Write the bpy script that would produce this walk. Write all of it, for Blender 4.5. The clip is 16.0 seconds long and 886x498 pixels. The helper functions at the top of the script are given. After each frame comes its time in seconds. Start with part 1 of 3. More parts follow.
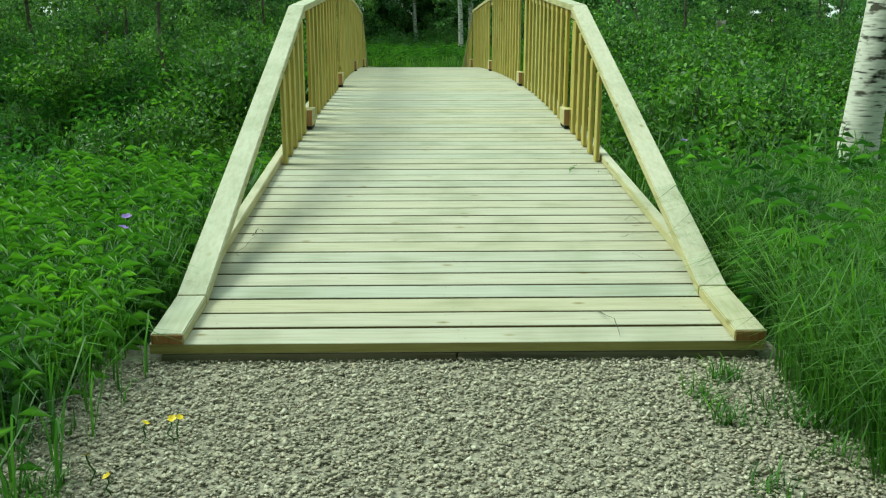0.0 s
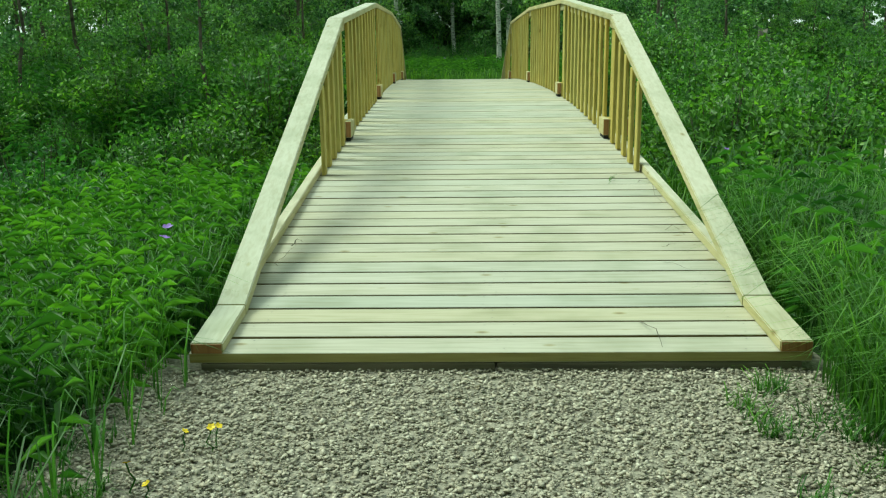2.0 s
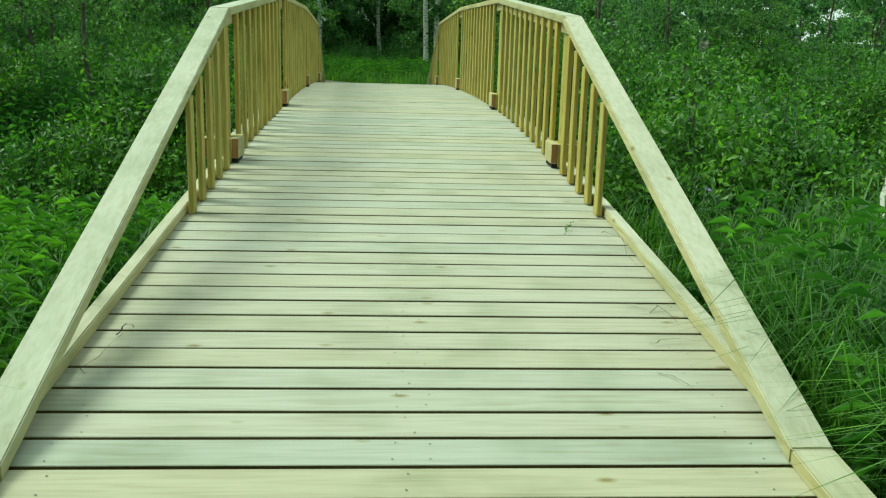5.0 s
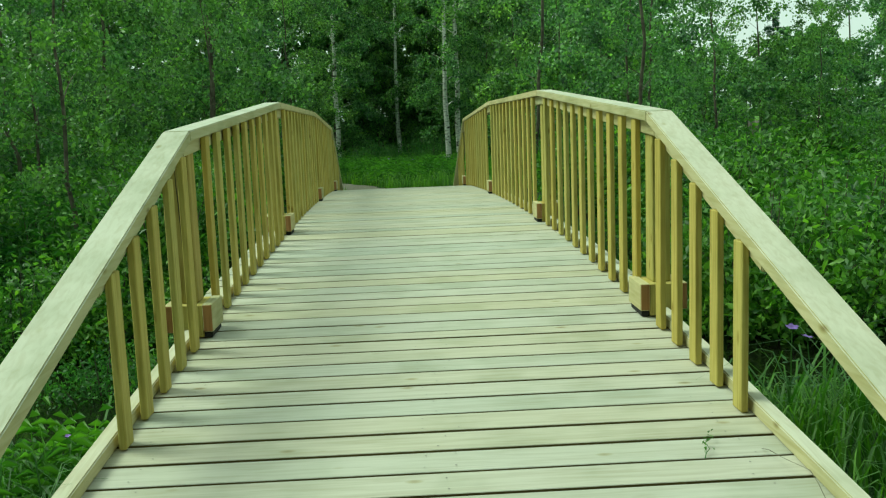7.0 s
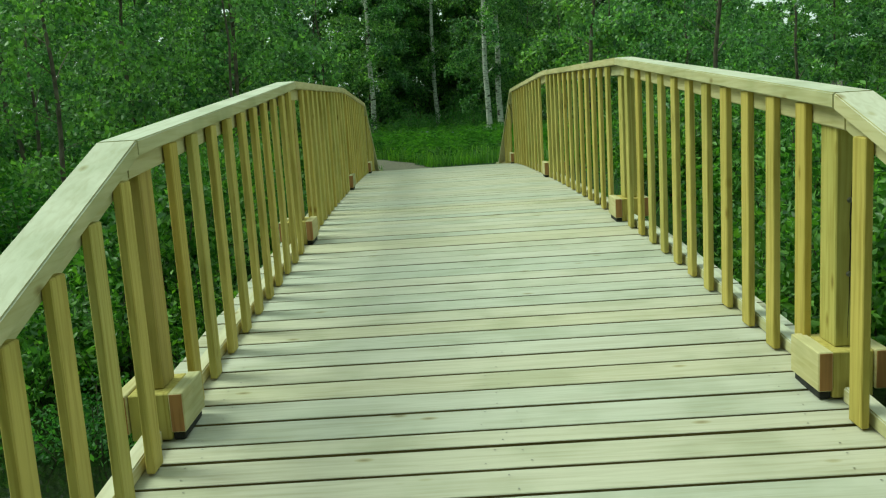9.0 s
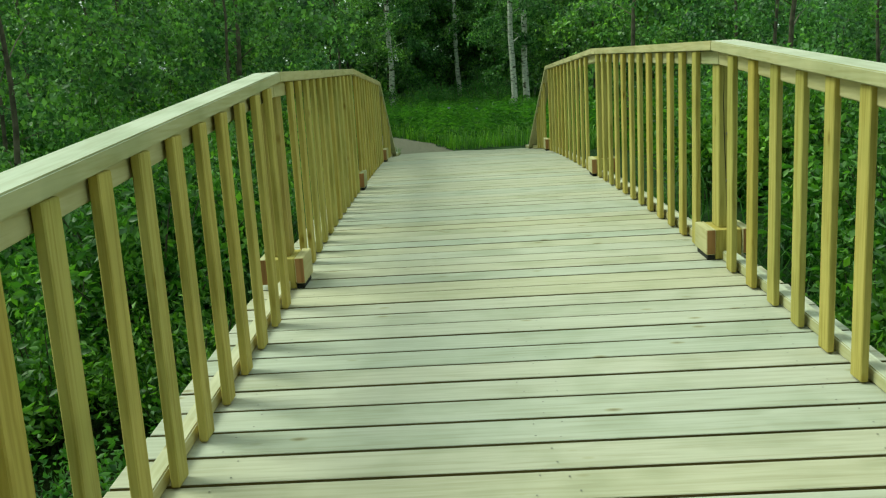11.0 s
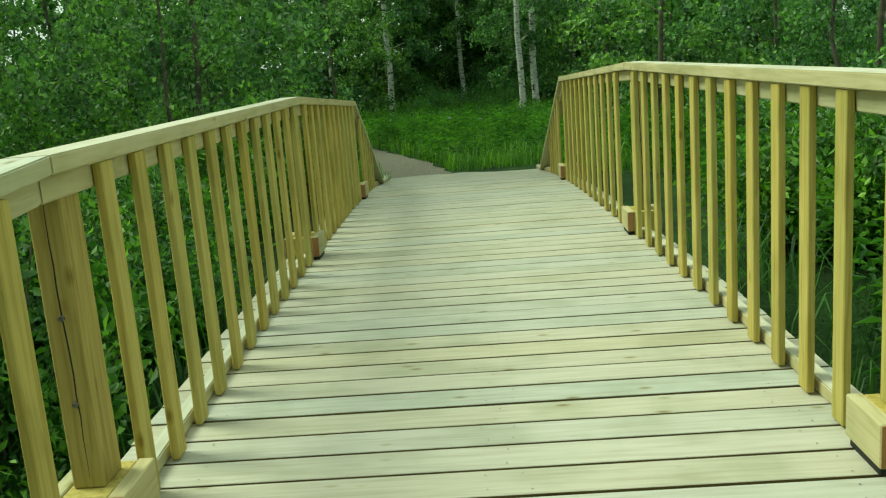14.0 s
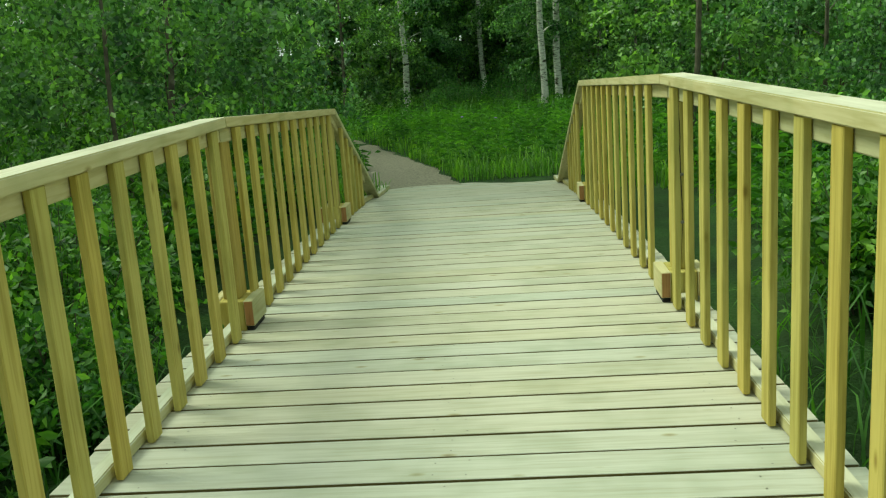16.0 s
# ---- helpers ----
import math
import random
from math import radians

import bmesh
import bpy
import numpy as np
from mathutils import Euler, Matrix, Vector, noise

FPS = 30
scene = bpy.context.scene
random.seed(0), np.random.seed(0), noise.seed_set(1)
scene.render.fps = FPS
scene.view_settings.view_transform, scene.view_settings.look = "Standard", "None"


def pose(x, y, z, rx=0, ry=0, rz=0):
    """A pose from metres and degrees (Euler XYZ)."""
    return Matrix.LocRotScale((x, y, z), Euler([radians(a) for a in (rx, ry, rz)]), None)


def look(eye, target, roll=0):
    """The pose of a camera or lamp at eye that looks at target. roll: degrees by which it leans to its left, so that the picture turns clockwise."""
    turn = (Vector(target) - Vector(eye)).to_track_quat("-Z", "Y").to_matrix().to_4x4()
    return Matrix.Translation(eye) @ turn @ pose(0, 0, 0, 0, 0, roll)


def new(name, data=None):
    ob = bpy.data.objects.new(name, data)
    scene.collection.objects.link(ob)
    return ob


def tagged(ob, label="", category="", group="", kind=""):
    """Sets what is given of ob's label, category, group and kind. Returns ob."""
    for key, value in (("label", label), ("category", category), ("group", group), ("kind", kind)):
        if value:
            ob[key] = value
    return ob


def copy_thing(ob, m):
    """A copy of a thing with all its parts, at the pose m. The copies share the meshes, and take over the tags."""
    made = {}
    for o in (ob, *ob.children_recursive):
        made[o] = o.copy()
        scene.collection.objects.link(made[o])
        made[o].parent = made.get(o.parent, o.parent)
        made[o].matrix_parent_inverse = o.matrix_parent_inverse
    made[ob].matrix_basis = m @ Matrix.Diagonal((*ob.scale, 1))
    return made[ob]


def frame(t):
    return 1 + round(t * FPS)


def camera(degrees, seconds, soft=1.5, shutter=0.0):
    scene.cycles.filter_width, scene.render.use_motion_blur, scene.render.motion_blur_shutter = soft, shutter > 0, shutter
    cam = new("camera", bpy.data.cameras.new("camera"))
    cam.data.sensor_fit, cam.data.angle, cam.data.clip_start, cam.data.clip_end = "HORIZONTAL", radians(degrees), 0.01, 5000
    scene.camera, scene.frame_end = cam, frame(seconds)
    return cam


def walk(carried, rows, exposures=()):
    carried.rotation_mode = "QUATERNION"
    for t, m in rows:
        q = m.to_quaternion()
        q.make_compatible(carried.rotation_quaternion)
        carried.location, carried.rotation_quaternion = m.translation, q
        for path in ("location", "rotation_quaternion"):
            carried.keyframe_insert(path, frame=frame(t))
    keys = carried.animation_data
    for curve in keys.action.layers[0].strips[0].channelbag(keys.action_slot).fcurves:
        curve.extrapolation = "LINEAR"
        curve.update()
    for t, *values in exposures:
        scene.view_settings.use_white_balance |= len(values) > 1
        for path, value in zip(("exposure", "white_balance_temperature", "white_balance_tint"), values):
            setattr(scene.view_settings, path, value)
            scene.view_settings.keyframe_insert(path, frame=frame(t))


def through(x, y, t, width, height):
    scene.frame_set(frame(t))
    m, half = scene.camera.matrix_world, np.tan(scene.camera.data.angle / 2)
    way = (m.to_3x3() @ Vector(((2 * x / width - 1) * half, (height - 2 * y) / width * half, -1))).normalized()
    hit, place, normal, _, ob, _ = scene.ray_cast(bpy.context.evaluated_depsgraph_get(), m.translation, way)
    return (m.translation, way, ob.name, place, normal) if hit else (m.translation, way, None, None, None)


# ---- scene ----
# ---- camera ----
cam = camera(51.08, 16.0, soft=1.2)
PATH = [
    (0, -0.170, -3.744, 1.359, -1.42, -14.15, 0.07),
    (0.5, -0.168, -3.741, 1.338, -2.58, -11.63, -0.59),
    (1, -0.168, -3.738, 1.341, -1.04, -12.64, -0.09),
    (1.5, -0.168, -3.733, 1.337, 0.26, -13.48, -1.39),
    (2, -0.171, -3.722, 1.339, 1.02, -13.37, -0.58),
    (2.5, -0.152, -3.695, 1.348, 0.55, -11.73, -1.67),
    (3, -0.091, -3.558, 1.337, 0.66, -8.33, -0.44),
    (3.5, 0.014, -3.342, 1.320, -1.68, -8.35, 0.88),
    (3.7, -0.023, -3.168, 1.301, -2.44, -8.60, 2.77),
    (5.8, -0.102, -1.195, 1.347, -4.43, -14.87, 0.97),
    (6, -0.091, -0.947, 1.353, -3.30, -10.02, 0.47),
    (6.5, -0.057, -0.520, 1.406, -1.29, -7.94, -1.08),
    (7, -0.085, -0.116, 1.440, -2.03, -7.85, -2.19),
    (7.5, -0.089, 0.309, 1.424, -0.69, -9.54, -3.46),
    (8, -0.039, 0.710, 1.502, -0.12, -9.07, -2.87),
    (8.5, -0.080, 1.160, 1.514, 1.19, -8.37, -3.44),
    (9, -0.152, 1.557, 1.546, 0.48, -9.80, -3.56),
    (9.2, -0.200, 1.848, 1.499, 1.84, -10.32, -4.20),
    (11.3, -0.229, 3.634, 1.708, 1.47, -12.29, -3.03),
    (11.5, -0.220, 3.852, 1.686, -0.19, -12.67, -2.69),
    (12, -0.281, 4.240, 1.753, -1.28, -10.53, -3.77),
    (12.5, -0.253, 4.632, 1.748, -0.35, -11.95, -3.35),
    (13, -0.125, 5.025, 1.809, 1.63, -10.09, -4.38),
    (13.5, -0.100, 5.460, 1.796, 2.02, -10.84, -2.33),
    (14, -0.056, 5.899, 1.852, 2.49, -11.92, -4.43),
    (14.5, 0.071, 6.381, 1.899, 8.03, -10.16, -3.15),
    (15, 0.115, 6.809, 1.885, 7.96, -10.78, -3.15),
    (15.5, 0.122, 7.212, 1.935, 4.23, -11.22, -3.65),
    (16, 0.188, 7.642, 1.937, 4.10, -12.56, -4.08),
]
EXPOSURES = [(0.0, 0.24, 6420, -20), (3.0, 0.24, 6420, -20), (7.0, 0.03, 6480, -24.5), (9.0, 0.04, 6530, -22), (12.0, 0.07, 6750, -21.5), (16.0, 0.24, 6980, -19)]


def aim(x, y, z, yaw, pitch, roll):
    """The pose of an eye turned to the left by yaw, up by pitch, then rolled."""
    a, b = radians(yaw), radians(pitch)
    return look((x, y, z), (x - math.sin(a) * math.cos(b), y + math.cos(a) * math.cos(b), z + math.sin(b)), roll)


walk(cam, [(row[0], aim(*row[1:])) for row in PATH], EXPOSURES)

# ---- light: bright overcast sky ----
world = bpy.data.worlds.new("overcast_sky")
scene.world = world
world.use_nodes = True
wn, wl = world.node_tree.nodes, world.node_tree.links
wn.clear()
sky = wn.new("ShaderNodeTexSky")
sky.sky_type = "NISHITA"
sky.sun_disc = False
sky.sun_elevation, sky.sun_rotation = radians(51), radians(-74)
sky.air_density, sky.dust_density, sky.ozone_density = 1.0, 4.0, 1.0
veil = wn.new("ShaderNodeMixRGB")
veil.inputs[0].default_value = 0.75
veil.inputs[2].default_value = (9.0, 9.6, 9.6, 1)
bg = wn.new("ShaderNodeBackground")
bg.inputs[1].default_value = 0.105
wo = wn.new("ShaderNodeOutputWorld")
wl.new(sky.outputs[0], veil.inputs[1])
wl.new(veil.outputs[0], bg.inputs[0])
wl.new(bg.outputs[0], wo.inputs[0])

sun = new("sun", bpy.data.lights.new("sun", "SUN"))
sun.data.energy, sun.data.angle, sun.data.color = 2.7, radians(26), (1.0, 0.97, 0.9)
sun.matrix_world = look((-14, 4, 18), (0, 0, 0))


# ---- materials ----
def material(name, rough=0.7):
    m = bpy.data.materials.new(name)
    m.use_nodes = True
    n, l = m.node_tree.nodes, m.node_tree.links
    b = n["Principled BSDF"]
    b.inputs["Roughness"].default_value = rough
    b.inputs["Specular IOR Level"].default_value = 0.3
    return m, n, l, b


def ramp(n, stops):
    r = n.new("ShaderNodeValToRGB")
    e = r.color_ramp.elements
    while len(e) < len(stops):
        e.new(0.5)
    for k, (p, c) in zip(e, stops):
        k.position, k.color = p, (*c, 1)
    return r


def mix(n, l, kind, fac, a, b):
    x = n.new("ShaderNodeMixRGB")
    x.blend_type = kind
    for s, v in zip(x.inputs, (fac, a, b)):
        if isinstance(v, (int, float)):
            s.default_value = v
        elif isinstance(v, tuple):
            s.default_value = (*v, 1)
        else:
            l.new(v, s)
    return x.outputs[0]


def bump(n, l, b, height, strength, distance):
    u = n.new("ShaderNodeBump")
    u.inputs["Strength"].default_value, u.inputs["Distance"].default_value = strength, distance
    l.new(height, u.inputs["Height"])
    l.new(u.outputs[0], b.inputs["Normal"])


def wood(name, axis, light, dark, tint, rough=0.72, knots=True):
    """Sawn treated pine, the grain along one axis of the object."""
    m, n, l, b = material(name, rough)
    tc, info = n.new("ShaderNodeTexCoord"), n.new("ShaderNodeObjectInfo")
    shift = n.new("ShaderNodeVectorMath")
    shift.operation = "MULTIPLY_ADD"
    cmb = n.new("ShaderNodeCombineXYZ")
    for s in cmb.inputs:
        l.new(info.outputs["Random"], s)
    shift.inputs[1].default_value = (37, 53, 71)
    l.new(cmb.outputs[0], shift.inputs[0])
    l.new(tc.outputs["Object"], shift.inputs[2])
    mp = n.new("ShaderNodeMapping")
    sc = [22.0, 22.0, 22.0]
    sc["xyz".index(axis)] = 1.2
    mp.inputs["Scale"].default_value = sc
    l.new(shift.outputs[0], mp.inputs[0])
    g = n.new("ShaderNodeTexNoise")
    g.inputs["Scale"].default_value, g.inputs["Detail"].default_value, g.inputs["Distortion"].default_value = 2.2, 6, 0.6
    l.new(mp.outputs[0], g.inputs["Vector"])
    col = ramp(n, [(0.3, dark), (0.55, light), (0.8, tuple(min(1, c * 1.08) for c in light))])
    l.new(g.outputs[0], col.inputs[0])
    each = ramp(n, [(0.0, (0.90, 0.95, 0.97)), (0.4, (1, 1, 1)), (0.75, (1.0, 0.98, 0.93)), (1.0, tint)])
    l.new(info.outputs["Random"], each.inputs[0])
    c = mix(n, l, "MULTIPLY", 1.0, col.outputs[0], each.outputs[0])
    big = n.new("ShaderNodeTexNoise")
    big.inputs["Scale"].default_value, big.inputs["Detail"].default_value = 2.5, 3
    l.new(shift.outputs[0], big.inputs["Vector"])
    stain = ramp(n, [(0.34, (0.76, 0.79, 0.72)), (0.49, (0.95, 0.96, 0.94)), (0.6, (1, 1, 1))])
    l.new(big.outputs[0], stain.inputs[0])
    c = mix(n, l, "MULTIPLY", 0.8, c, stain.outputs[0])
    if knots:
        km = n.new("ShaderNodeMapping")
        ks = [7.0, 7.0, 7.0]
        ks["xyz".index(axis)] = 3.2
        km.inputs["Scale"].default_value = ks
        l.new(shift.outputs[0], km.inputs[0])
        v = n.new("ShaderNodeTexVoronoi")
        v.inputs["Scale"].default_value = 1.0
        l.new(km.outputs[0], v.inputs["Vector"])
        kr = ramp(n, [(0.035, (0.42, 0.34, 0.2)), (0.075, (0.72, 0.68, 0.5)), (0.13, (1, 1, 1))])
        l.new(v.outputs["Distance"], kr.inputs[0])
        c = mix(n, l, "MULTIPLY", 0.8, c, kr.outputs[0])
    l.new(c, b.inputs["Base Color"])
    bump(n, l, b, g.outputs[0], 0.25, 0.004)
    return m


PALE, DEEP = (0.49, 0.48, 0.40), (0.41, 0.395, 0.31)
deck_wood = wood("deck_wood", "x", PALE, DEEP, (1.0, 0.96, 0.83))
front_wood = wood("board_front_wood", "x", (0.40, 0.36, 0.14), (0.30, 0.26, 0.085), (0.97, 0.93, 0.85))
# board edges in the gaps: the shade between boards is in this dark colour
gap_edge_wood = wood("gap_shade_edge_wood", "x", (0.19, 0.15, 0.055), (0.12, 0.09, 0.03), (0.95, 0.9, 0.8), knots=False)
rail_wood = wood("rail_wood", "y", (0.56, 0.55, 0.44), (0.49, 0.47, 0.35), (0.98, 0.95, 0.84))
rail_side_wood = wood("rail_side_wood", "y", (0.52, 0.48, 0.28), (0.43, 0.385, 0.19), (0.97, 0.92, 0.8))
post_wood = wood("post_wood", "z", (0.49, 0.41, 0.12), (0.345, 0.275, 0.06), (0.95, 0.9, 0.75))
# browner wood of the left posts, with part of their shade in the colour
left_post_wood = wood("shaded_left_post_wood", "z", (0.40, 0.32, 0.095), (0.27, 0.20, 0.05), (0.92, 0.86, 0.72))
end_wood = wood("end_grain_wood", "z", (0.36, 0.19, 0.075), (0.24, 0.12, 0.045), (0.9, 0.85, 0.8), knots=False)
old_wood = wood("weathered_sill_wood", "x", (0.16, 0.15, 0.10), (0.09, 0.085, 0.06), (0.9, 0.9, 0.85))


def plain(name, colour, rough=0.7, scale=20.0, spread=0.35, metal=0.0):
    m, n, l, b = material(name, rough)
    t = n.new("ShaderNodeTexNoise")
    t.inputs["Scale"].default_value, t.inputs["Detail"].default_value = scale, 5
    tc = n.new("ShaderNodeTexCoord")
    l.new(tc.outputs["Object"], t.inputs["Vector"])
    r = ramp(n, [(0.3, tuple(c * (1 - spread) for c in colour)), (0.7, tuple(min(1, c * (1 + spread)) for c in colour))])
    l.new(t.outputs[0], r.inputs[0])
    l.new(r.outputs[0], b.inputs["Base Color"])
    b.inputs["Metallic"].default_value = metal
    bump(n, l, b, t.outputs[0], 0.3, 0.01)
    return m


shim_mat = plain("bitumen_felt", (0.02, 0.021, 0.02), 0.8)
steel = plain("zinc_steel", (0.25, 0.24, 0.22), 0.45, 40, 0.2, 0.8)


def leafy(name, dark, light, through=0.35, rough=0.55, clump=1.6):
    """Leaves: each island has its own green; part of the light goes through."""
    m, n, l, b = material(name, rough)
    geo = n.new("ShaderNodeNewGeometry")
    r = ramp(n, [(0.0, dark), (0.6, tuple((a + c) / 2 for a, c in zip(dark, light))), (1.0, light)])
    l.new(geo.outputs["Random Per Island"], r.inputs[0])
    info = n.new("ShaderNodeObjectInfo")
    o = ramp(n, [(0.0, (0.82, 0.9, 0.95)), (0.5, (1, 1, 1)), (1.0, (1.12, 1.06, 0.8))])
    l.new(info.outputs["Random"], o.inputs[0])
    c = mix(n, l, "MULTIPLY", 1.0, r.outputs[0], o.outputs[0])
    tc, cl = n.new("ShaderNodeTexCoord"), n.new("ShaderNodeTexNoise")
    cl.inputs["Scale"].default_value, cl.inputs["Detail"].default_value = clump, 3
    l.new(tc.outputs["Object"], cl.inputs["Vector"])
    # light and shaded clumps of the foliage, painted by noise into the leaf colour
    clump_shade = ramp(n, [(0.33, (0.42, 0.5, 0.55)), (0.5, (0.95, 0.95, 0.95)), (0.68, (1.5, 1.38, 1.05))])
    l.new(cl.outputs[0], clump_shade.inputs[0])
    c = mix(n, l, "MULTIPLY", 1.0, c, clump_shade.outputs[0])
    l.new(c, b.inputs["Base Color"])
    b.inputs["Specular IOR Level"].default_value = 0.5
    tr = n.new("ShaderNodeBsdfTranslucent")
    c2 = mix(n, l, "MULTIPLY", 1.0, c, (1.3, 1.5, 0.6))
    l.new(c2, tr.inputs[0])
    ms = n.new("ShaderNodeMixShader")
    ms.inputs[0].default_value = through
    l.new(b.outputs[0], ms.inputs[1])
    l.new(tr.outputs[0], ms.inputs[2])
    l.new(ms.outputs[0], n["Material Output"].inputs[0])
    return m


birch_leaf = leafy("birch_leaves", (0.040, 0.105, 0.042), (0.27, 0.49, 0.19), 0.42, 0.45)
young_leaf = leafy("young_birch_leaves", (0.055, 0.14, 0.05), (0.22, 0.42, 0.15), 0.42, 0.45)
willow_leaf = leafy("shrub_leaves", (0.045, 0.13, 0.028), (0.21, 0.42, 0.085), 0.42, 0.45)
herb_leaf = leafy("herb_leaves", (0.05, 0.15, 0.035), (0.13, 0.30, 0.065), 0.45)
grass_leaf = leafy("grass_blades", (0.04, 0.12, 0.02), (0.135, 0.30, 0.055), 0.4)
meadow_leaf = leafy("meadow_grass_blades", (0.09, 0.22, 0.03), (0.24, 0.43, 0.075), 0.45)
spruce_leaf = leafy("spruce_needles", (0.03, 0.09, 0.045), (0.07, 0.16, 0.07), 0.15)


def birch_bark():
    m, n, l, b = material("birch_bark", 0.8)
    tc = n.new("ShaderNodeTexCoord")
    mp = n.new("ShaderNodeMapping")
    mp.inputs["Scale"].default_value = (5, 5, 38)
    l.new(tc.outputs["Object"], mp.inputs[0])
    a = n.new("ShaderNodeTexNoise")
    a.inputs["Scale"].default_value, a.inputs["Detail"].default_value = 1.3, 6
    l.new(mp.outputs[0], a.inputs["Vector"])
    r = ramp(n, [(0.35, (0.05, 0.05, 0.045)), (0.41, (0.48, 0.48, 0.43)), (0.5, (0.64, 0.64, 0.58)), (0.8, (0.72, 0.72, 0.66))])
    l.new(a.outputs[0], r.inputs[0])
    mp2 = n.new("ShaderNodeMapping")
    mp2.inputs["Scale"].default_value = (2.2, 2.2, 5)
    l.new(tc.outputs["Object"], mp2.inputs[0])
    d = n.new("ShaderNodeTexNoise")
    d.inputs["Scale"].default_value, d.inputs["Detail"].default_value = 1.6, 8
    l.new(mp2.outputs[0], d.inputs["Vector"])
    r2 = ramp(n, [(0.37, (0.12, 0.11, 0.09)), (0.43, (1, 1, 1))])
    l.new(d.outputs[0], r2.inputs[0])
    c = mix(n, l, "MULTIPLY", 1.0, r.outputs[0], r2.outputs[0])
    l.new(c, b.inputs["Base Color"])
    bump(n, l, b, a.outputs[0], 0.5, 0.01)
    return m


bark_white = birch_bark()
bark_brown = plain("brown_bark", (0.10, 0.09, 0.065), 0.85, 9, 0.6)
bark_grey = plain("grey_dead_wood", (0.20, 0.19, 0.16), 0.85, 9, 0.45)


def ground_mat():
    m, n, l, b = material("mossy_soil", 0.95)
    tc = n.new("ShaderNodeTexCoord")
    a = n.new("ShaderNodeTexNoise")
    a.inputs["Scale"].default_value, a.inputs["Detail"].default_value = 1.4, 8
    l.new(tc.outputs["Object"], a.inputs["Vector"])
    r = ramp(n, [(0.3, (0.018, 0.035, 0.010)), (0.55, (0.03, 0.075, 0.015)), (0.75, (0.05, 0.11, 0.02))])
    l.new(a.outputs[0], r.inputs[0])
    l.new(r.outputs[0], b.inputs["Base Color"])
    f = n.new("ShaderNodeTexNoise")
    f.inputs["Scale"].default_value, f.inputs["Detail"].default_value = 30, 6
    l.new(tc.outputs["Object"], f.inputs["Vector"])
    bump(n, l, b, f.outputs[0], 0.9, 0.05)
    return m


soil = ground_mat()


def stone_mat(name, base):
    m, n, l, b = material(name, 0.85)
    geo = n.new("ShaderNodeNewGeometry")
    r = ramp(n, [(0.0, (0.17, 0.165, 0.135)), (0.25, (0.25, 0.24, 0.20)), (0.5, (0.30, 0.29, 0.245)), (0.75, (0.29, 0.265, 0.215)), (1.0, (0.40, 0.39, 0.34))])
    l.new(geo.outputs["Random Per Island"], r.inputs[0])
    tc = n.new("ShaderNodeTexCoord")
    a = n.new("ShaderNodeTexNoise")
    a.inputs["Scale"].default_value, a.inputs["Detail"].default_value = 60, 5
    l.new(tc.outputs["Object"], a.inputs["Vector"])
    r2 = ramp(n, [(0.3, (0.7, 0.7, 0.7)), (0.65, (1.05, 1.05, 1.05))])
    l.new(a.outputs[0], r2.inputs[0])
    c = mix(n, l, "MULTIPLY", 1.0, r.outputs[0], r2.outputs[0])
    c = mix(n, l, "MULTIPLY", 1.0, c, base)
    l.new(c, b.inputs["Base Color"])
    bump(n, l, b, a.outputs[0], 0.4, 0.004)
    return m


gravel_mat = stone_mat("crushed_stone", (1.62, 1.58, 1.5))
dust_mat = plain("gravel_dust", (0.30, 0.28, 0.225), 0.95, 45, 0.5)
path_mat = plain("trodden_gravel", (0.23, 0.21, 0.16), 0.95, 30, 0.35)


def water_mat():
    m, n, l, b = material("dark_stream_water", 0.06)
    b.inputs["Base Color"].default_value = (0.006, 0.007, 0.004, 1)
    b.inputs["Specular IOR Level"].default_value = 0.5
    tc = n.new("ShaderNodeTexCoord")
    a = n.new("ShaderNodeTexNoise")
    a.inputs["Scale"].default_value, a.inputs["Detail"].default_value = 4, 3
    l.new(tc.outputs["Object"], a.inputs["Vector"])
    bump(n, l, b, a.outputs[0], 0.12, 0.03)
    return m


water = water_mat()
purple = plain("purple_petals", (0.22, 0.13, 0.45), 0.6)
yellow = plain("yellow_petals", (0.75, 0.55, 0.02), 0.5)
white_petal = plain("white_petals", (0.7, 0.72, 0.62), 0.6)


# ---- mesh helpers ----
def link_mesh(name, verts, faces, mat, parent=None, label="", smooth=False):
    me = bpy.data.meshes.new(name)
    me.from_pydata(verts, [], faces)
    me.materials.append(mat)
    if smooth:
        me.polygons.foreach_set("use_smooth", [True] * len(me.polygons))
    ob = new(name, me)
    if parent:
        ob.parent = parent
    return tagged(ob, label=label)


def part(name, bm, mat, parent, label=""):
    me = bpy.data.meshes.new(name)
    bm.to_mesh(me)
    bm.free()
    me.materials.append(mat)
    ob = new(name, me)
    if parent:
        ob.parent = parent
    return tagged(ob, label=label)


def arrays(name, verts, tris, mat, parent=None, smooth=False):
    """A mesh from numpy arrays of places and triangles."""
    me = bpy.data.meshes.new(name)
    verts, tris = np.asarray(verts, np.float32), np.asarray(tris, np.int32)
    me.vertices.add(len(verts))
    me.vertices.foreach_set("co", verts.ravel())
    me.loops.add(tris.size)
    me.loops.foreach_set("vertex_index", tris.ravel())
    me.polygons.add(len(tris))
    me.polygons.foreach_set("loop_start", np.arange(0, tris.size, 3, dtype=np.int32))
    me.polygons.foreach_set("loop_total", np.full(len(tris), 3, np.int32))
    if smooth:
        me.polygons.foreach_set("use_smooth", np.ones(len(tris), bool))
    me.update(calc_edges=True)
    me.validate()
    me.materials.append(mat)
    ob = new(name, me)
    if parent:
        ob.parent = parent
    return ob


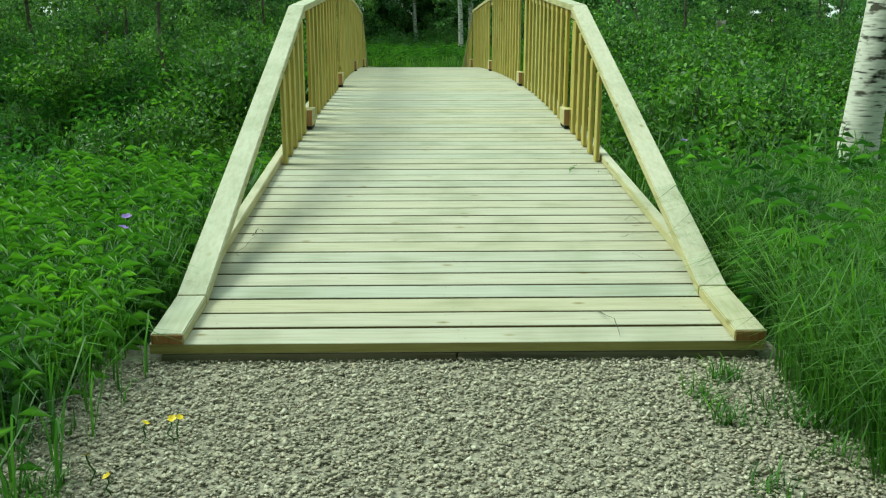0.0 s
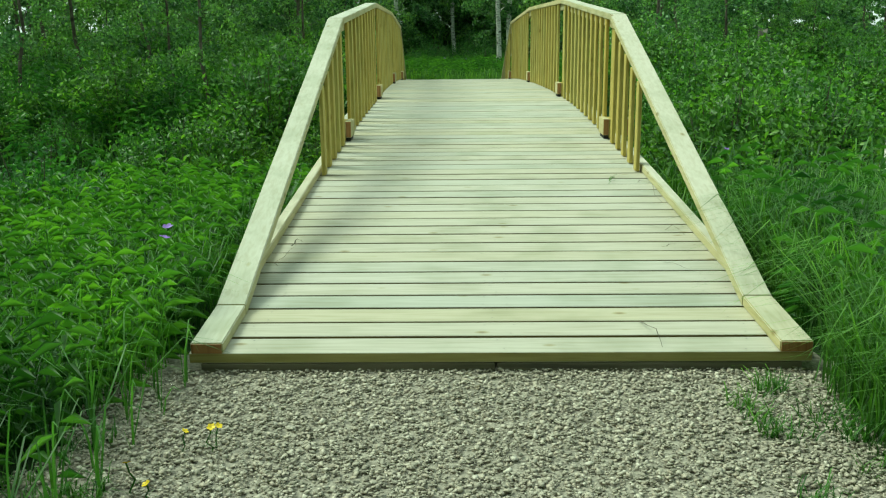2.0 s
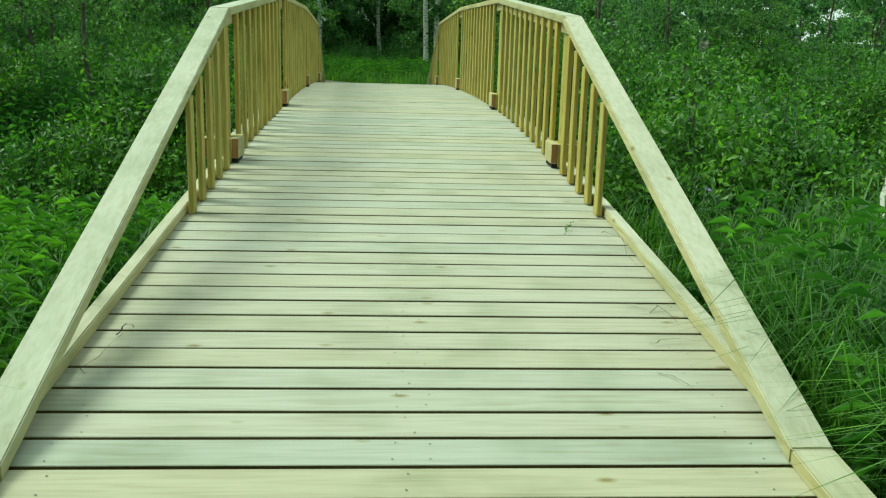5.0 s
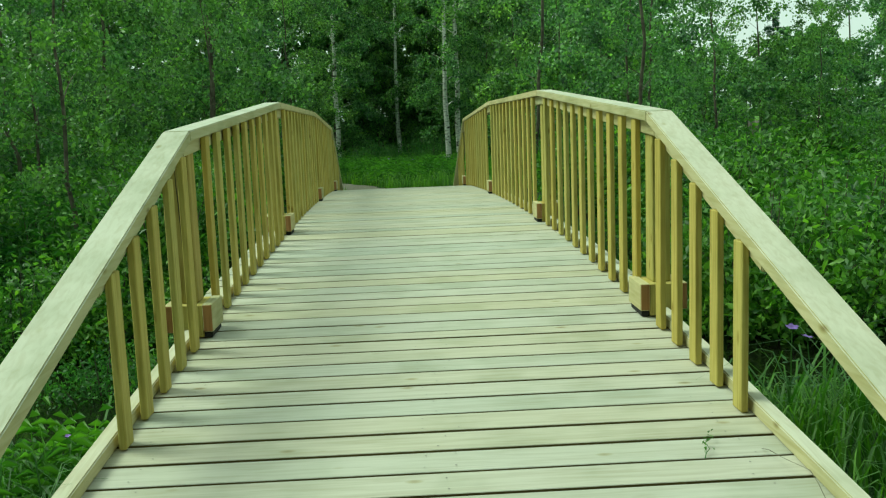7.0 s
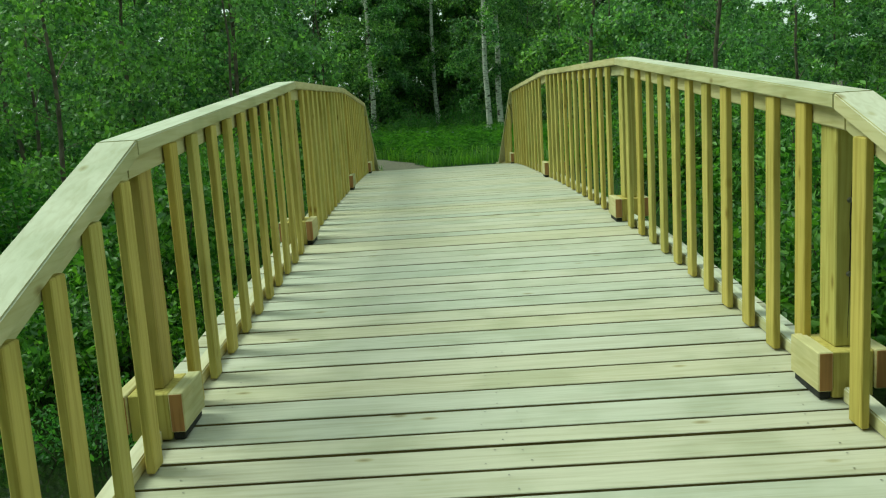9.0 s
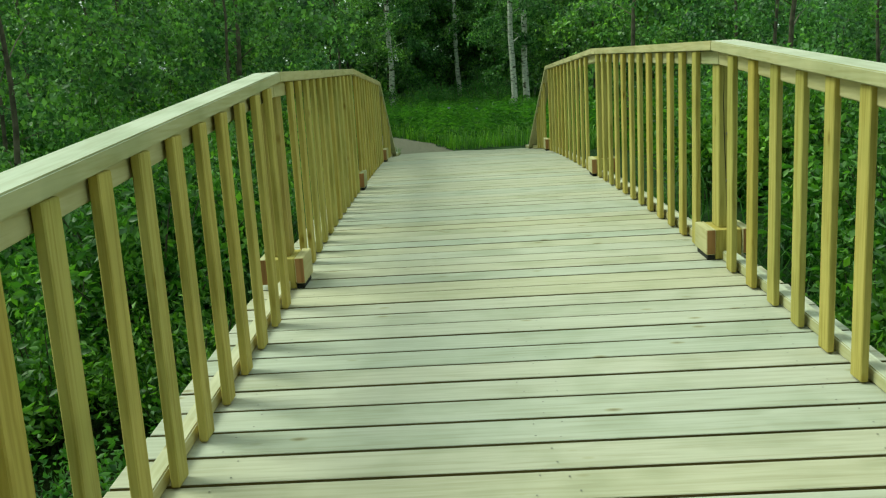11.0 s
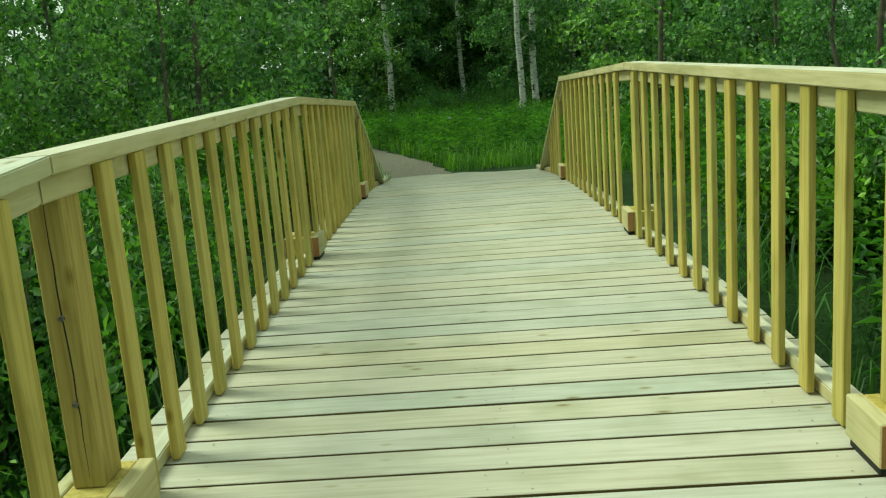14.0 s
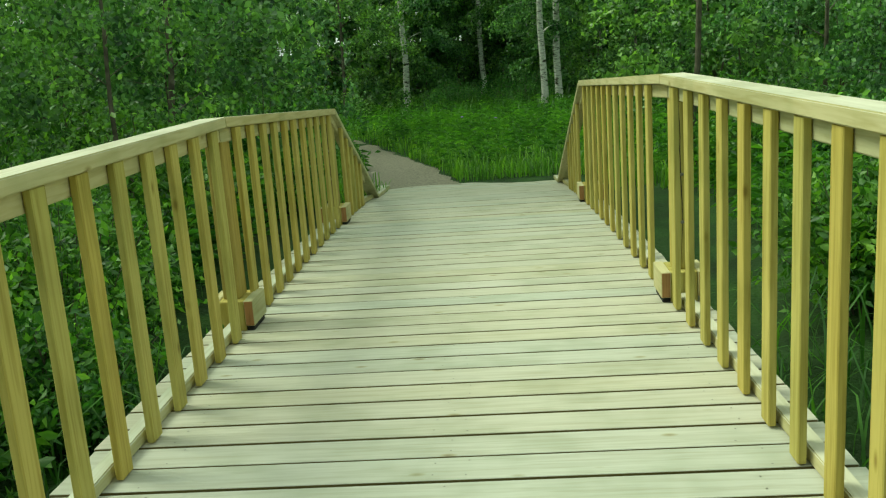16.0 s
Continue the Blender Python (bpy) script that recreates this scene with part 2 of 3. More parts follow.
def beam(a0, a1, b0, b1, c0, c1, bev=0.004):
    """A box with worn edges, 44 triangles."""
    bm = bmesh.new()
    bmesh.ops.create_cube(bm, size=1)
    for v in bm.verts:
        v.co = ((a0 + a1) / 2 + v.co.x * (a1 - a0), (b0 + b1) / 2 + v.co.y * (b1 - b0), (c0 + c1) / 2 + v.co.z * (c1 - c0))
    bmesh.ops.bevel(bm, geom=bm.edges[:], offset=bev, segments=1, affect="EDGES")
    return bm


def empty(name, place=(0, 0, 0)):
    ob = new(name)
    ob.location = place
    ob.empty_display_size = 0.2
    return ob


# ---- plan ----
# heights of the deck's top along the bridge, every two metres
RISE = (0.0, 0.146, 0.293, 0.393, 0.446, 0.457, 0.430, 0.378, 0.303, 0.175, -0.015, -0.14)


def deck(y):
    """The top of the arched deck."""
    k = min(max(y, 0.0), 21.999) / 2
    i = int(k)
    f, last = k - i, len(RISE) - 1
    m0 = (RISE[min(i + 1, last)] - RISE[max(i - 1, 0)]) / (2 if 0 < i < last else 1)
    m1 = (RISE[min(i + 2, last)] - RISE[i]) / (2 if i + 1 < last else 1)
    return (2 * f ** 3 - 3 * f ** 2 + 1) * RISE[i] + (f ** 3 - 2 * f ** 2 + f) * m0 + (3 * f ** 2 - 2 * f ** 3) * RISE[i + 1] + (f ** 3 - f ** 2) * m1


def bend(y):
    """How far the bridge's line swings aside past its middle."""
    return -0.0215 * max(0.0, y - 7.6)


END = 20.9
# by side: the posts' places, and the bends of the handrail with the heights of its top
POSTS = {-1: (4.90, 8.56, 12.73, 16.50), 1: (4.92, 8.74, 12.88, 17.20)}
RAILS = {
    -1: ((0.45, 0.083), (4.68, 1.440), (8.35, 1.664), (12.58, 1.624), (16.42, 1.395), (19.4, deck(19.4) + 0.05)),
    1: ((0.54, 0.090), (4.75, 1.452), (8.64, 1.695), (12.86, 1.684), (17.06, 1.472), (20.2, deck(20.2) + 0.05)),
}
# by side: runs of balusters, as first place, spacing and count
RUNS = {
    -1: ((3.30, 0.300, 5), (5.08, 0.326, 10), (8.72, 0.328, 12), (12.80, 0.328, 11), (16.75, 0.29, 5)),
    1: ((3.36, 0.290, 5), (5.03, 0.324, 11), (8.98, 0.325, 12), (13.30, 0.345, 11), (17.47, 0.28, 5)),
}
WATER = -0.85


def smooth01(a, b, v):
    t = min(1.0, max(0.0, (v - a) / (b - a)))
    return t * t * (3 - 2 * t)


def ground(x, y):
    """Height of the land: level banks, a stream bed crossing under the bridge."""
    c = 7.9 + 0.06 * x + 0.4 * math.sin(x * 0.35)
    d = abs(y - c)
    near = y < c
    bank = -0.14 if near else -0.12
    z = bank + 0.05 * noise.noise((x * 0.6, y * 0.6, 0)) + 0.12 * noise.noise((x * 0.13, y * 0.13, 3))
    if near:
        z = -0.10 + (z + 0.10) * smooth01(1.4, 3.0, abs(x) + max(0, y) * 0.3)
    else:
        z += 0.03 - 0.28 * smooth01(21, 36, y)
    bed = -1.15
    k = smooth01(1.9, 4.6, d)
    return bed + (z - bed) * k


def rail_z(y, side):
    rail = RAILS[side]
    for (y0, z0), (y1, z1) in zip(rail, rail[1:]):
        if y <= y1:
            return z0 + (z1 - z0) * (y - y0) / (y1 - y0)
    return rail[-1][1]


# ---- ground ----
def build_ground():
    xs = np.unique(np.concatenate([np.linspace(-9, 9, 91), np.linspace(-60, 60, 81), [-900, -300, -120, 120, 300, 900]]))
    ys = np.unique(np.concatenate([np.linspace(-6, 24, 151), np.linspace(-40, 90, 66), [-900, -300, -120, 140, 300, 900]]))
    verts = [(x, y, ground(max(-70, min(70, x)), max(-45, min(60, y)))) for y in ys for x in xs]
    w = len(xs)
    faces = [(j * w + i, j * w + i + 1, (j + 1) * w + i + 1, (j + 1) * w + i) for j in range(len(ys) - 1) for i in range(w - 1)]
    return tagged(link_mesh("ground", verts, faces, soil, smooth=True), "dark mossy soil under the meadow and banks", "ground", kind="structure")


build_ground()

wv, wf = [], []
for i in range(41):
    x = -40 + 2 * i
    c = 7.9 + 0.06 * x + 0.4 * math.sin(x * 0.35)
    wv += [(x, c - 5.0, WATER), (x, c + 5.0, WATER)]
    if i:
        wf.append((2 * i - 2, 2 * i, 2 * i + 1, 2 * i - 1))
tagged(link_mesh("water", wv, wf, water), "dark still stream water under the bridge", "water", kind="structure")


# ---- the bridge ----
bridge = tagged(empty("footbridge"), "new pale pressure-treated timber footbridge with arched deck", "footbridge")


def swept(name, x0, x1, top, thick, y0, y1, mat, n=1, label=""):
    """A plank from y0 to y1 whose top follows a height; plumb ends."""
    bm = bmesh.new()
    rings = []
    for i in range(n + 1):
        y = y0 + (y1 - y0) * i / n
        z, o = top(y), bend(y)
        rings.append([bm.verts.new(p) for p in ((x0 + o, y, z - thick), (x1 + o, y, z - thick), (x1 + o, y, z), (x0 + o, y, z))])
    for a, b in zip(rings, rings[1:]):
        for k in range(4):
            bm.faces.new((a[k], a[(k + 1) % 4], b[(k + 1) % 4], b[k]))
    bm.faces.new(rings[0][::-1])
    bm.faces.new(rings[-1])
    bmesh.ops.recalc_face_normals(bm, faces=bm.faces[:])
    sharp = [e for e in bm.edges if len(e.link_faces) == 2 and e.calc_face_angle(0) > 0.5]
    bmesh.ops.bevel(bm, geom=sharp, offset=0.005, segments=2, affect="EDGES")
    ob = part(name, bm, mat, bridge, label)
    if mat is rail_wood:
        # faces that look up keep the paler rail wood, all others get the yellower side wood
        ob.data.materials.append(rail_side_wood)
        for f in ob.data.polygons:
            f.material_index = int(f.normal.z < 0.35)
    return ob


for s, x in (("a", -1.0), ("b", 0.0), ("c", 1.0)):
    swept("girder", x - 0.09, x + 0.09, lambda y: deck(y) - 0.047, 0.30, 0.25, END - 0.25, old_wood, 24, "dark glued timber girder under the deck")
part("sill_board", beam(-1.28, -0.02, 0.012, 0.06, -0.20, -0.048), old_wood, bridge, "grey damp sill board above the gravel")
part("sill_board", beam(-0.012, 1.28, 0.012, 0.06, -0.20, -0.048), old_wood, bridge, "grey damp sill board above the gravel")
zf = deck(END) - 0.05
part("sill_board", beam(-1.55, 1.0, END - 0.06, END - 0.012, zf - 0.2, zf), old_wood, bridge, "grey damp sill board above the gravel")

RNG = random.Random(7)


def joint(name, bm, mat, y, label=""):
    """A part of the bridge at y, set over by the bend there."""
    ob = part(name, bm, mat, bridge, label)
    ob.location.x = bend(y)
    return ob


for side in (-1, 1):
    def X(a, b):
        return (a, b) if side > 0 else (-b, -a)

    rail = RAILS[side]
    # kerbs, broken at each post foot
    cuts = [rail[0][0] + 0.09] + [v for p in POSTS[side] for v in (p - 0.145, p + 0.145)] + [END - 0.75]
    for y0, y1 in zip(cuts[::2], cuts[1::2]):
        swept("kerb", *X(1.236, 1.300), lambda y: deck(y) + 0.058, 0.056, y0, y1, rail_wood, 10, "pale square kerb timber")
    # handrail
    for (y0, z0), (y1, z1) in zip(rail, rail[1:]):
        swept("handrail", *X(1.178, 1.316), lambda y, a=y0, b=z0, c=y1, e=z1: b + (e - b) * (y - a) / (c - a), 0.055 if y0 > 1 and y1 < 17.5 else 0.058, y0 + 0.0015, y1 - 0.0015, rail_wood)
    swept("rail_foot", *X(1.178, 1.316), lambda y: deck(y) + 0.05, 0.05, -0.002, rail[0][0] - 0.003, rail_wood, 1, "flat end piece of the handrail, dark sawn end")
    part("sawn_end", beam(*X(1.182, 1.312), -0.006, -0.0022, 0.004, 0.046, 0.001), end_wood, bridge, "brown sawn end grain")
    swept("rail_foot", *X(1.178, 1.316), lambda y: deck(y) + 0.05, 0.05, rail[-1][0] + 0.003, END - 0.05, rail_wood, 2, "flat end piece of the handrail")
    # ledger below the handrail
    led = (3.25,) + tuple(r[0] for r in rail[1:5]) + (rail[5][0] - 0.95,)
    for y0, y1 in zip(led, led[1:]):
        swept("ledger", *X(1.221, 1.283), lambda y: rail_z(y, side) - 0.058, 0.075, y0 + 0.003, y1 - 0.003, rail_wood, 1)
    # posts and their feet
    for p in POSTS[side]:
        z = deck(p)
        foot, top = z + 0.032, z + 0.180
        joint("post_block", beam(*X(1.150, 1.204), p - 0.135, p + 0.135, foot, top), rail_side_wood, p, "pale clamping block beside the post")
        joint("post_block", beam(*X(1.356, 1.408), p - 0.135, p + 0.135, foot, top), rail_side_wood, p, "pale clamping block beside the post")
        joint("post_seat", beam(*X(1.206, 1.354), p - 0.125, p + 0.130, foot - 0.03, top - 0.004), post_wood, p, "timber seat under the post")
        joint("sawn_end", beam(*X(1.154, 1.200), p - 0.1385, p - 0.1352, foot + 0.004, top - 0.004, 0.001), end_wood, p, "orange-brown sawn end grain")
        joint("sawn_end", beam(*X(1.360, 1.404), p - 0.1385, p - 0.1352, foot + 0.004, top - 0.004, 0.001), end_wood, p, "orange-brown sawn end grain")
        joint("shim", beam(*X(1.160, 1.204), p - 0.115, p + 0.12, z - 0.002, foot), shim_mat, p, "black bitumen pad under the post foot")
        joint("post", beam(*X(1.236, 1.336), p - 0.065, p + 0.075, top - 0.003, rail_z(p, side) - 0.060, 0.005), post_wood if side > 0 else left_post_wood, p, "yellow-green square timber post" if side > 0 else "olive-brown square timber post, darkened partly for shade")
        # a drying crack down the face of the post
        bm, line = bmesh.new(), []
        cx, tall = side * 1.286 + RNG.uniform(-0.012, 0.012), rail_z(p, side) - 0.09 - top
        for k in range(15):
            f = k / 14
            cx += RNG.uniform(-0.0035, 0.0035)
            w = 0.0005 + 0.0022 * math.sin(math.pi * f)
            line.append([bm.verts.new((cx + e, p - 0.0656, top + 0.03 + tall * f)) for e in (-w, w)])
        for (a, b), (c, d) in zip(line, line[1:]):
            bm.faces.new((a, b, d, c))
        joint("crack", bm, shim_mat, p, "dark drying crack in the post")
        for h in (0.45, 0.72):
            bm = bmesh.new()
            bmesh.ops.create_cone(bm, cap_ends=True, segments=10, radius1=0.011, radius2=0.008, depth=0.012)
            bmesh.ops.transform(bm, matrix=pose(side * 1.285, p - 0.069, z + h, 90), verts=bm.verts)
            joint("bolt", bm, steel, p)
    # balusters
    spots = [first + gap * k for first, gap, n in RUNS[side] for k in range(n)]
    for y in spots:
        y += RNG.uniform(-0.008, 0.008)
        z0 = deck(y) + 0.008
        z1 = rail_z(y, side) - 0.057 - (0.012 if y < 4.6 or y > rail[4][0] else 0)
        joint("baluster", beam(*X(1.188, 1.218), y, y + 0.095, z0, z1, 0.004), post_wood, y)

# deck boards, then their screws
edges, y = [], 0.0
while y < END - 0.1:
    # the ramp's boards lie closer than those of the span; one narrow board between
    w = 0.1763 if y < 4.5 else 0.136 if y < 4.65 else 0.1955 if y < 7.4 else 0.1962
    edges.append((y, y + w))
    y += w
shapes = {}
sv, st = [], []
hexa = [(math.cos(k * math.pi / 3), math.sin(k * math.pi / 3)) for k in range(6)]
for i, (y0, y1) in enumerate(edges):
    w = round(y1 - y0 - (0.018, 0.020, 0.017, 0.022)[(i * 7 + i // 5) % 4], 4)
    if not i:
        w += 0.0001  # the first board shows a clean yellowish edge
    wide = y0 > 5.5  # past the foot of the rails the board ends stick out
    if (w, wide) not in shapes:
        me = bpy.data.meshes.new("board")
        bm = beam(-1.43 if wide else -1.325, 1.40 if wide else 1.325, -w / 2, w / 2, -0.0455, 0.0, 0.0025)
        bm.to_mesh(me)
        bm.free()
        me.materials.append(deck_wood)
        # faces towards the gaps take the shade-darkened wood, the open first edge stays clean
        me.materials.append(gap_edge_wood if i else front_wood)
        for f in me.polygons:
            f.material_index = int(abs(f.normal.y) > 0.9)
        shapes[w, wide] = me
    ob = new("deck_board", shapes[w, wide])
    ob.parent = bridge
    m = (y0 + y1) / 2
    slope = (deck(y1) - deck(y0)) / (y1 - y0)
    ob.location = (bend(m) + RNG.uniform(-0.006, 0.006), m, deck(m) + RNG.uniform(-0.0015, 0.0015))
    ob.rotation_euler = (math.atan(slope), 0, RNG.uniform(-0.0009, 0.0009))
    for x in (-1.1, -0.06, 0.06, 1.1) if i % 2 else (-1.06, 0.0, 1.06):
        for k in (-0.3, 0.3):
            cx, cy = bend(m) + x + RNG.uniform(-0.02, 0.02), m + k * w + RNG.uniform(-0.01, 0.01)
            base = len(sv)
            sv += [(cx + 0.004 * a, cy + 0.004 * b, deck(m) + slope * (cy - m) + 0.0022) for a, b in hexa]
            st += [(base, base + a, base + a + 1) for a in range(1, 5)]
screw_ob = arrays("screw_heads", sv, st, steel, bridge)
tagged(screw_ob, "small dark countersunk screw heads", kind="stuff")


# ---- plants ----
G = np.random.default_rng(5)


def unit(v):
    return v / (np.linalg.norm(v, axis=-1, keepdims=True) + 1e-9)


def leaves(centres, size, droop=0.3, slim=0.6, rng=G):
    """Pointed folded leaves at the centres: four triangles' worth of surface in two."""
    n = len(centres)
    d = unit(rng.normal(size=(n, 3)) + np.array([0, 0, -droop]))
    s = unit(np.cross(d, rng.normal(size=(n, 3))))
    u = np.cross(d, s)
    L = size * rng.uniform(0.7, 1.3, (n, 1))
    a, b = centres - d * L * 0.5, centres + d * L * 0.5
    c, e = centres + s * L * slim * 0.5 + u * L * 0.12, centres - s * L * slim * 0.5 + u * L * 0.12
    v = np.stack([a, c, b, e], 1).reshape(-1, 3)
    k = np.arange(n)[:, None] * 4
    t = np.concatenate([k + np.array([0, 1, 2]), k + np.array([0, 2, 3])], 1).reshape(-1, 3)
    return v, t


def tube(pts, radii, sides=7):
    v, t = [], []
    for i, (p, r) in enumerate(zip(pts, radii)):
        for k in range(sides):
            a = 2 * math.pi * k / sides
            v.append((p[0] + r * math.cos(a), p[1] + r * math.sin(a), p[2]))
        if i:
            for k in range(sides):
                a, b = (i - 1) * sides + k, (i - 1) * sides + (k + 1) % sides
                t += [(a, b, b + sides), (a, b + sides, a + sides)]
    return v, t


def make_tree(name, height, radius, bare, spread, count, leaf, bark, foliage, droop, lean, seed, label, shape="round", limbs=26):
    """A tapered trunk with limbs, and a crown of single leaves along the twigs."""
    r = np.random.default_rng(seed)
    root = tagged(empty(name), label, "tree")
    n = 14
    hs = np.linspace(-0.3, height * 0.97, n)
    wob = np.cumsum(r.normal(0, (0.035 if bark is bark_white else 0.075) * height / 10, (n, 2)), 0)
    pts = np.stack([wob[:, 0] + lean * hs, wob[:, 1], hs], 1)
    pts[:, :2] -= pts[0, :2]
    rad = radius * (1 - 0.93 * np.clip(hs / height, 0, 1)) * np.where(hs < 0.2, 1.25, 1)
    tv, tt = tube(pts, rad, 10)
    tv, tt = list(tv), list(tt)
    cs = []
    per = count // limbs
    for i in range(limbs):
        f = (i + r.uniform(0, 1)) / limbs
        h = bare + (height - bare) * f ** 0.9
        base = np.array([np.interp(h, hs, pts[:, 0]), np.interp(h, hs, pts[:, 1]), h])
        if shape == "cone":
            L = spread * (1 - f) ** 0.8 + 0.25
        else:
            L = spread * (math.sin(math.pi * min(1, 0.18 + 0.8 * f)) ** 0.7) * r.uniform(0.6, 1.1) + 0.2
        a = i * 2.4 + r.uniform(-0.4, 0.4)
        rise = (-0.25 if shape == "cone" else r.uniform(0.25, 0.8))
        k = np.linspace(0, 1, 6)[:, None]
        d = np.array([math.cos(a), math.sin(a), 0])
        limb = base + d * L * k + np.array([0, 0, 1]) * (rise * L * k - droop * L * k ** 2.2)
        lr = max(0.006, 0.42 * np.interp(h, hs, rad)) * (1 - 0.85 * k[:, 0])
        lv, lt = tube(limb, lr, 4)
        o = len(tv)
        tv += lv
        tt += [(x + o, y + o, z + o) for x, y, z in lt]
        ring = int(np.argmin(abs(hs - h))) * 10
        tt.append((o, o + 1, ring + int(round(a / (2 * math.pi) * 10)) % 10))
        # twigs hang from the limb, the leaves sit along them
        m = max(5, per // 34)
        where = r.uniform(0.15, 1.0, m) ** 0.75
        start = np.stack([np.interp(where, k[:, 0], limb[:, j]) for j in range(3)], 1)
        way = unit(r.normal(size=(m, 3)) * np.array([1, 1, 0.6]) + d * 0.5 + np.array([0, 0, -droop * 1.3]))
        length = r.uniform(0.25, 0.75, (m, 1)) * (0.35 + 0.22 * spread)
        for q in range(m):
            u = r.uniform(0, 1, (per // m, 1))
            cs.append(start[q] + way[q] * length[q] * u + np.array([0, 0, -droop * 0.5]) * length[q] * u ** 2 + r.normal(0, 0.04 + 0.022 * spread, (len(u), 3)))
    arrays("trunk", tv, tt, bark, root, True)
    lv, lt = leaves(np.concatenate(cs), leaf, 0.5, 0.7, r)
    arrays("crown", lv, lt, foliage, root)
    return root


def stand(root, spots, height=None):
    """The tree itself at the first spot, copies at the others: x, y, turn, size."""
    out = []
    for i, (x, y, turn, size) in enumerate(spots):
        if height and y > 15 and 0.23 < x / (y + 3) < 0.46:
            size = min(size, (1.6 + 0.075 * (y + 3)) / height)  # low wood where the valley opens
        m = pose(x, y, ground(x, y), 0, 0, turn)
        if i == 0:
            root.matrix_basis = m
            ob = root
        else:
            ob = copy_thing(root, m)
        ob.scale = (size, size, size * (1 + 0.08 * math.sin(7 * i)))
        out.append(ob)
    return out


R = random.Random(11)
big = make_tree("birch_tree", 13, 0.178, 4.6, 2.6, 8000, 0.075, bark_white, birch_leaf, 0.5, 0.055, 1, "old birch with thick white peeling trunk in tall grass")
stand(big, [(3.70, 4.5, 0, 1.0)])
slim = make_tree("birch_tree", 13, 0.12, 2.3, 2.4, 11000, 0.105, bark_white, birch_leaf, 0.6, -0.02, 2, "slender white-trunked birch at the edge of the wood")
spots = [(-2.95, 39.6, 20, 1.0), (-0.45, 43.2, 130, 0.95), (1.45, 35.4, 70, 0.9), (2.0, 36.2, 200, 1.0), (4.1, 44.5, 0, 1.1)]
spots += [(sx * R.uniform(7, 20), R.uniform(44, 54), R.uniform(0, 360), R.uniform(0.9, 1.2)) for _ in range(3) for sx in (-1, 1)]
stand(slim, spots, 13)
young = make_tree("young_birch", 5.4, 0.036, 0.5, 1.25, 6500, 0.065, bark_brown, young_leaf, 0.45, 0.03, 3, "young birch with thin brown trunk and airy crown")
stand(young, [(-4.4, 12.0, 0, 1.0), (7.2, 16.0, 40, 0.6), (-6.5, 15.5, 100, 1.1), (8.3, 22, 220, 1.0), (-9.5, 13, 300, 1.1), (-12, 17, 50, 1.3), (-5.6, 14.2, 10, 0.9), (5.4, 16.5, 200, 0.95), (12, 25, 100, 1.2), (-3.4, 16.2, 150, 0.9), (-7.6, 12.2, 250, 1.0), (5.2, 19.5, 20, 1.1), (9.8, 18.5, 60, 0.9), (4.4, 26.5, 80, 1.2), (-7.2, 18.5, 10, 1.3), (-10.5, 15.5, 80, 1.3)])
brown = make_tree("birch_tree", 11, 0.045, 1.0, 2.4, 11000, 0.085, bark_brown, birch_leaf, 0.5, 0.03, 4, "birch with brownish trunk and drooping twigs")
stand(brown, height=11, spots=[(-8.4, 16.4, 0, 0.95), (3.7, 14.6, 140, 0.8), (2.9, 20.6, 200, 1.0), (-11, 21, 80, 1.1), (7.4, 28, 10, 0.9), (-14, 26, 60, 1.2), (-17, 19, 90, 1.1), (-21, 26, 130, 1.2)])
broad = make_tree("leafy_tree", 9.5, 0.05, 0.3, 2.9, 17000, 0.10, bark_brown, birch_leaf, 0.45, 0.0, 6, "dense leafy birch with branches close to the ground", limbs=40)
stand(broad, height=9.5, spots=[(-4.05, 19.7, 0, 1.0), (-7.2, 23.5, 70, 1.15), (-5.6, 28.5, 130, 1.1), (5.6, 24.0, 190, 0.85), (6.4, 31.5, 250, 0.95), (-10.5, 29, 310, 1.2), (4.6, 37, 30, 1.0), (-15, 33, 90, 1.2), (-4.2, 35, 20, 1.0), (-1.3, 45.5, 70, 1.05), (1.2, 44.5, 160, 0.95), (3.4, 40.5, 290, 0.95), (-3.4, 42, 240, 1.0)])
wall = make_tree("leafy_tree", 9.0, 0.06, 0.1, 3.3, 5600, 0.27, bark_brown, birch_leaf, 0.4, 0.0, 9, "dense dark leafy tree deep in the wood, also added unseen behind the start", limbs=36)
spots = [(-38 + 3.3 * k + R.uniform(-0.8, 0.8), R.uniform(47, 52), R.uniform(0, 360), R.uniform(1.1, 1.4)) for k in range(16)]
spots += [(16 + 3.6 * k + R.uniform(-0.8, 0.8), R.uniform(46, 52), R.uniform(0, 360), R.uniform(0.72, 0.9)) for k in range(7)]
spots += [(-24 + R.uniform(-3, 0), 6 + 4.2 * k, 50 * k, 1.2) for k in range(7)]
spots += [(17 + R.uniform(0, 3), 14 + 3.4 * k, 50 * k, 0.62) for k in range(9)]
spots += [(9 + 2.6 * k + R.uniform(-0.6, 0.6), R.uniform(34, 40), 70 * k, R.uniform(0.62, 0.78)) for k in range(6)]
# unseen trees added behind and beside the start, to block sky light from there
spots += [(-16 + 2.1 * k, R.uniform(-13, -9), 40 * k, 1.25) for k in range(16)]
spots += [(sx * R.uniform(9.5, 11.5), -7 + 3.2 * k, 70 * k, 1.1) for k in range(3) for sx in (-1, 1)]
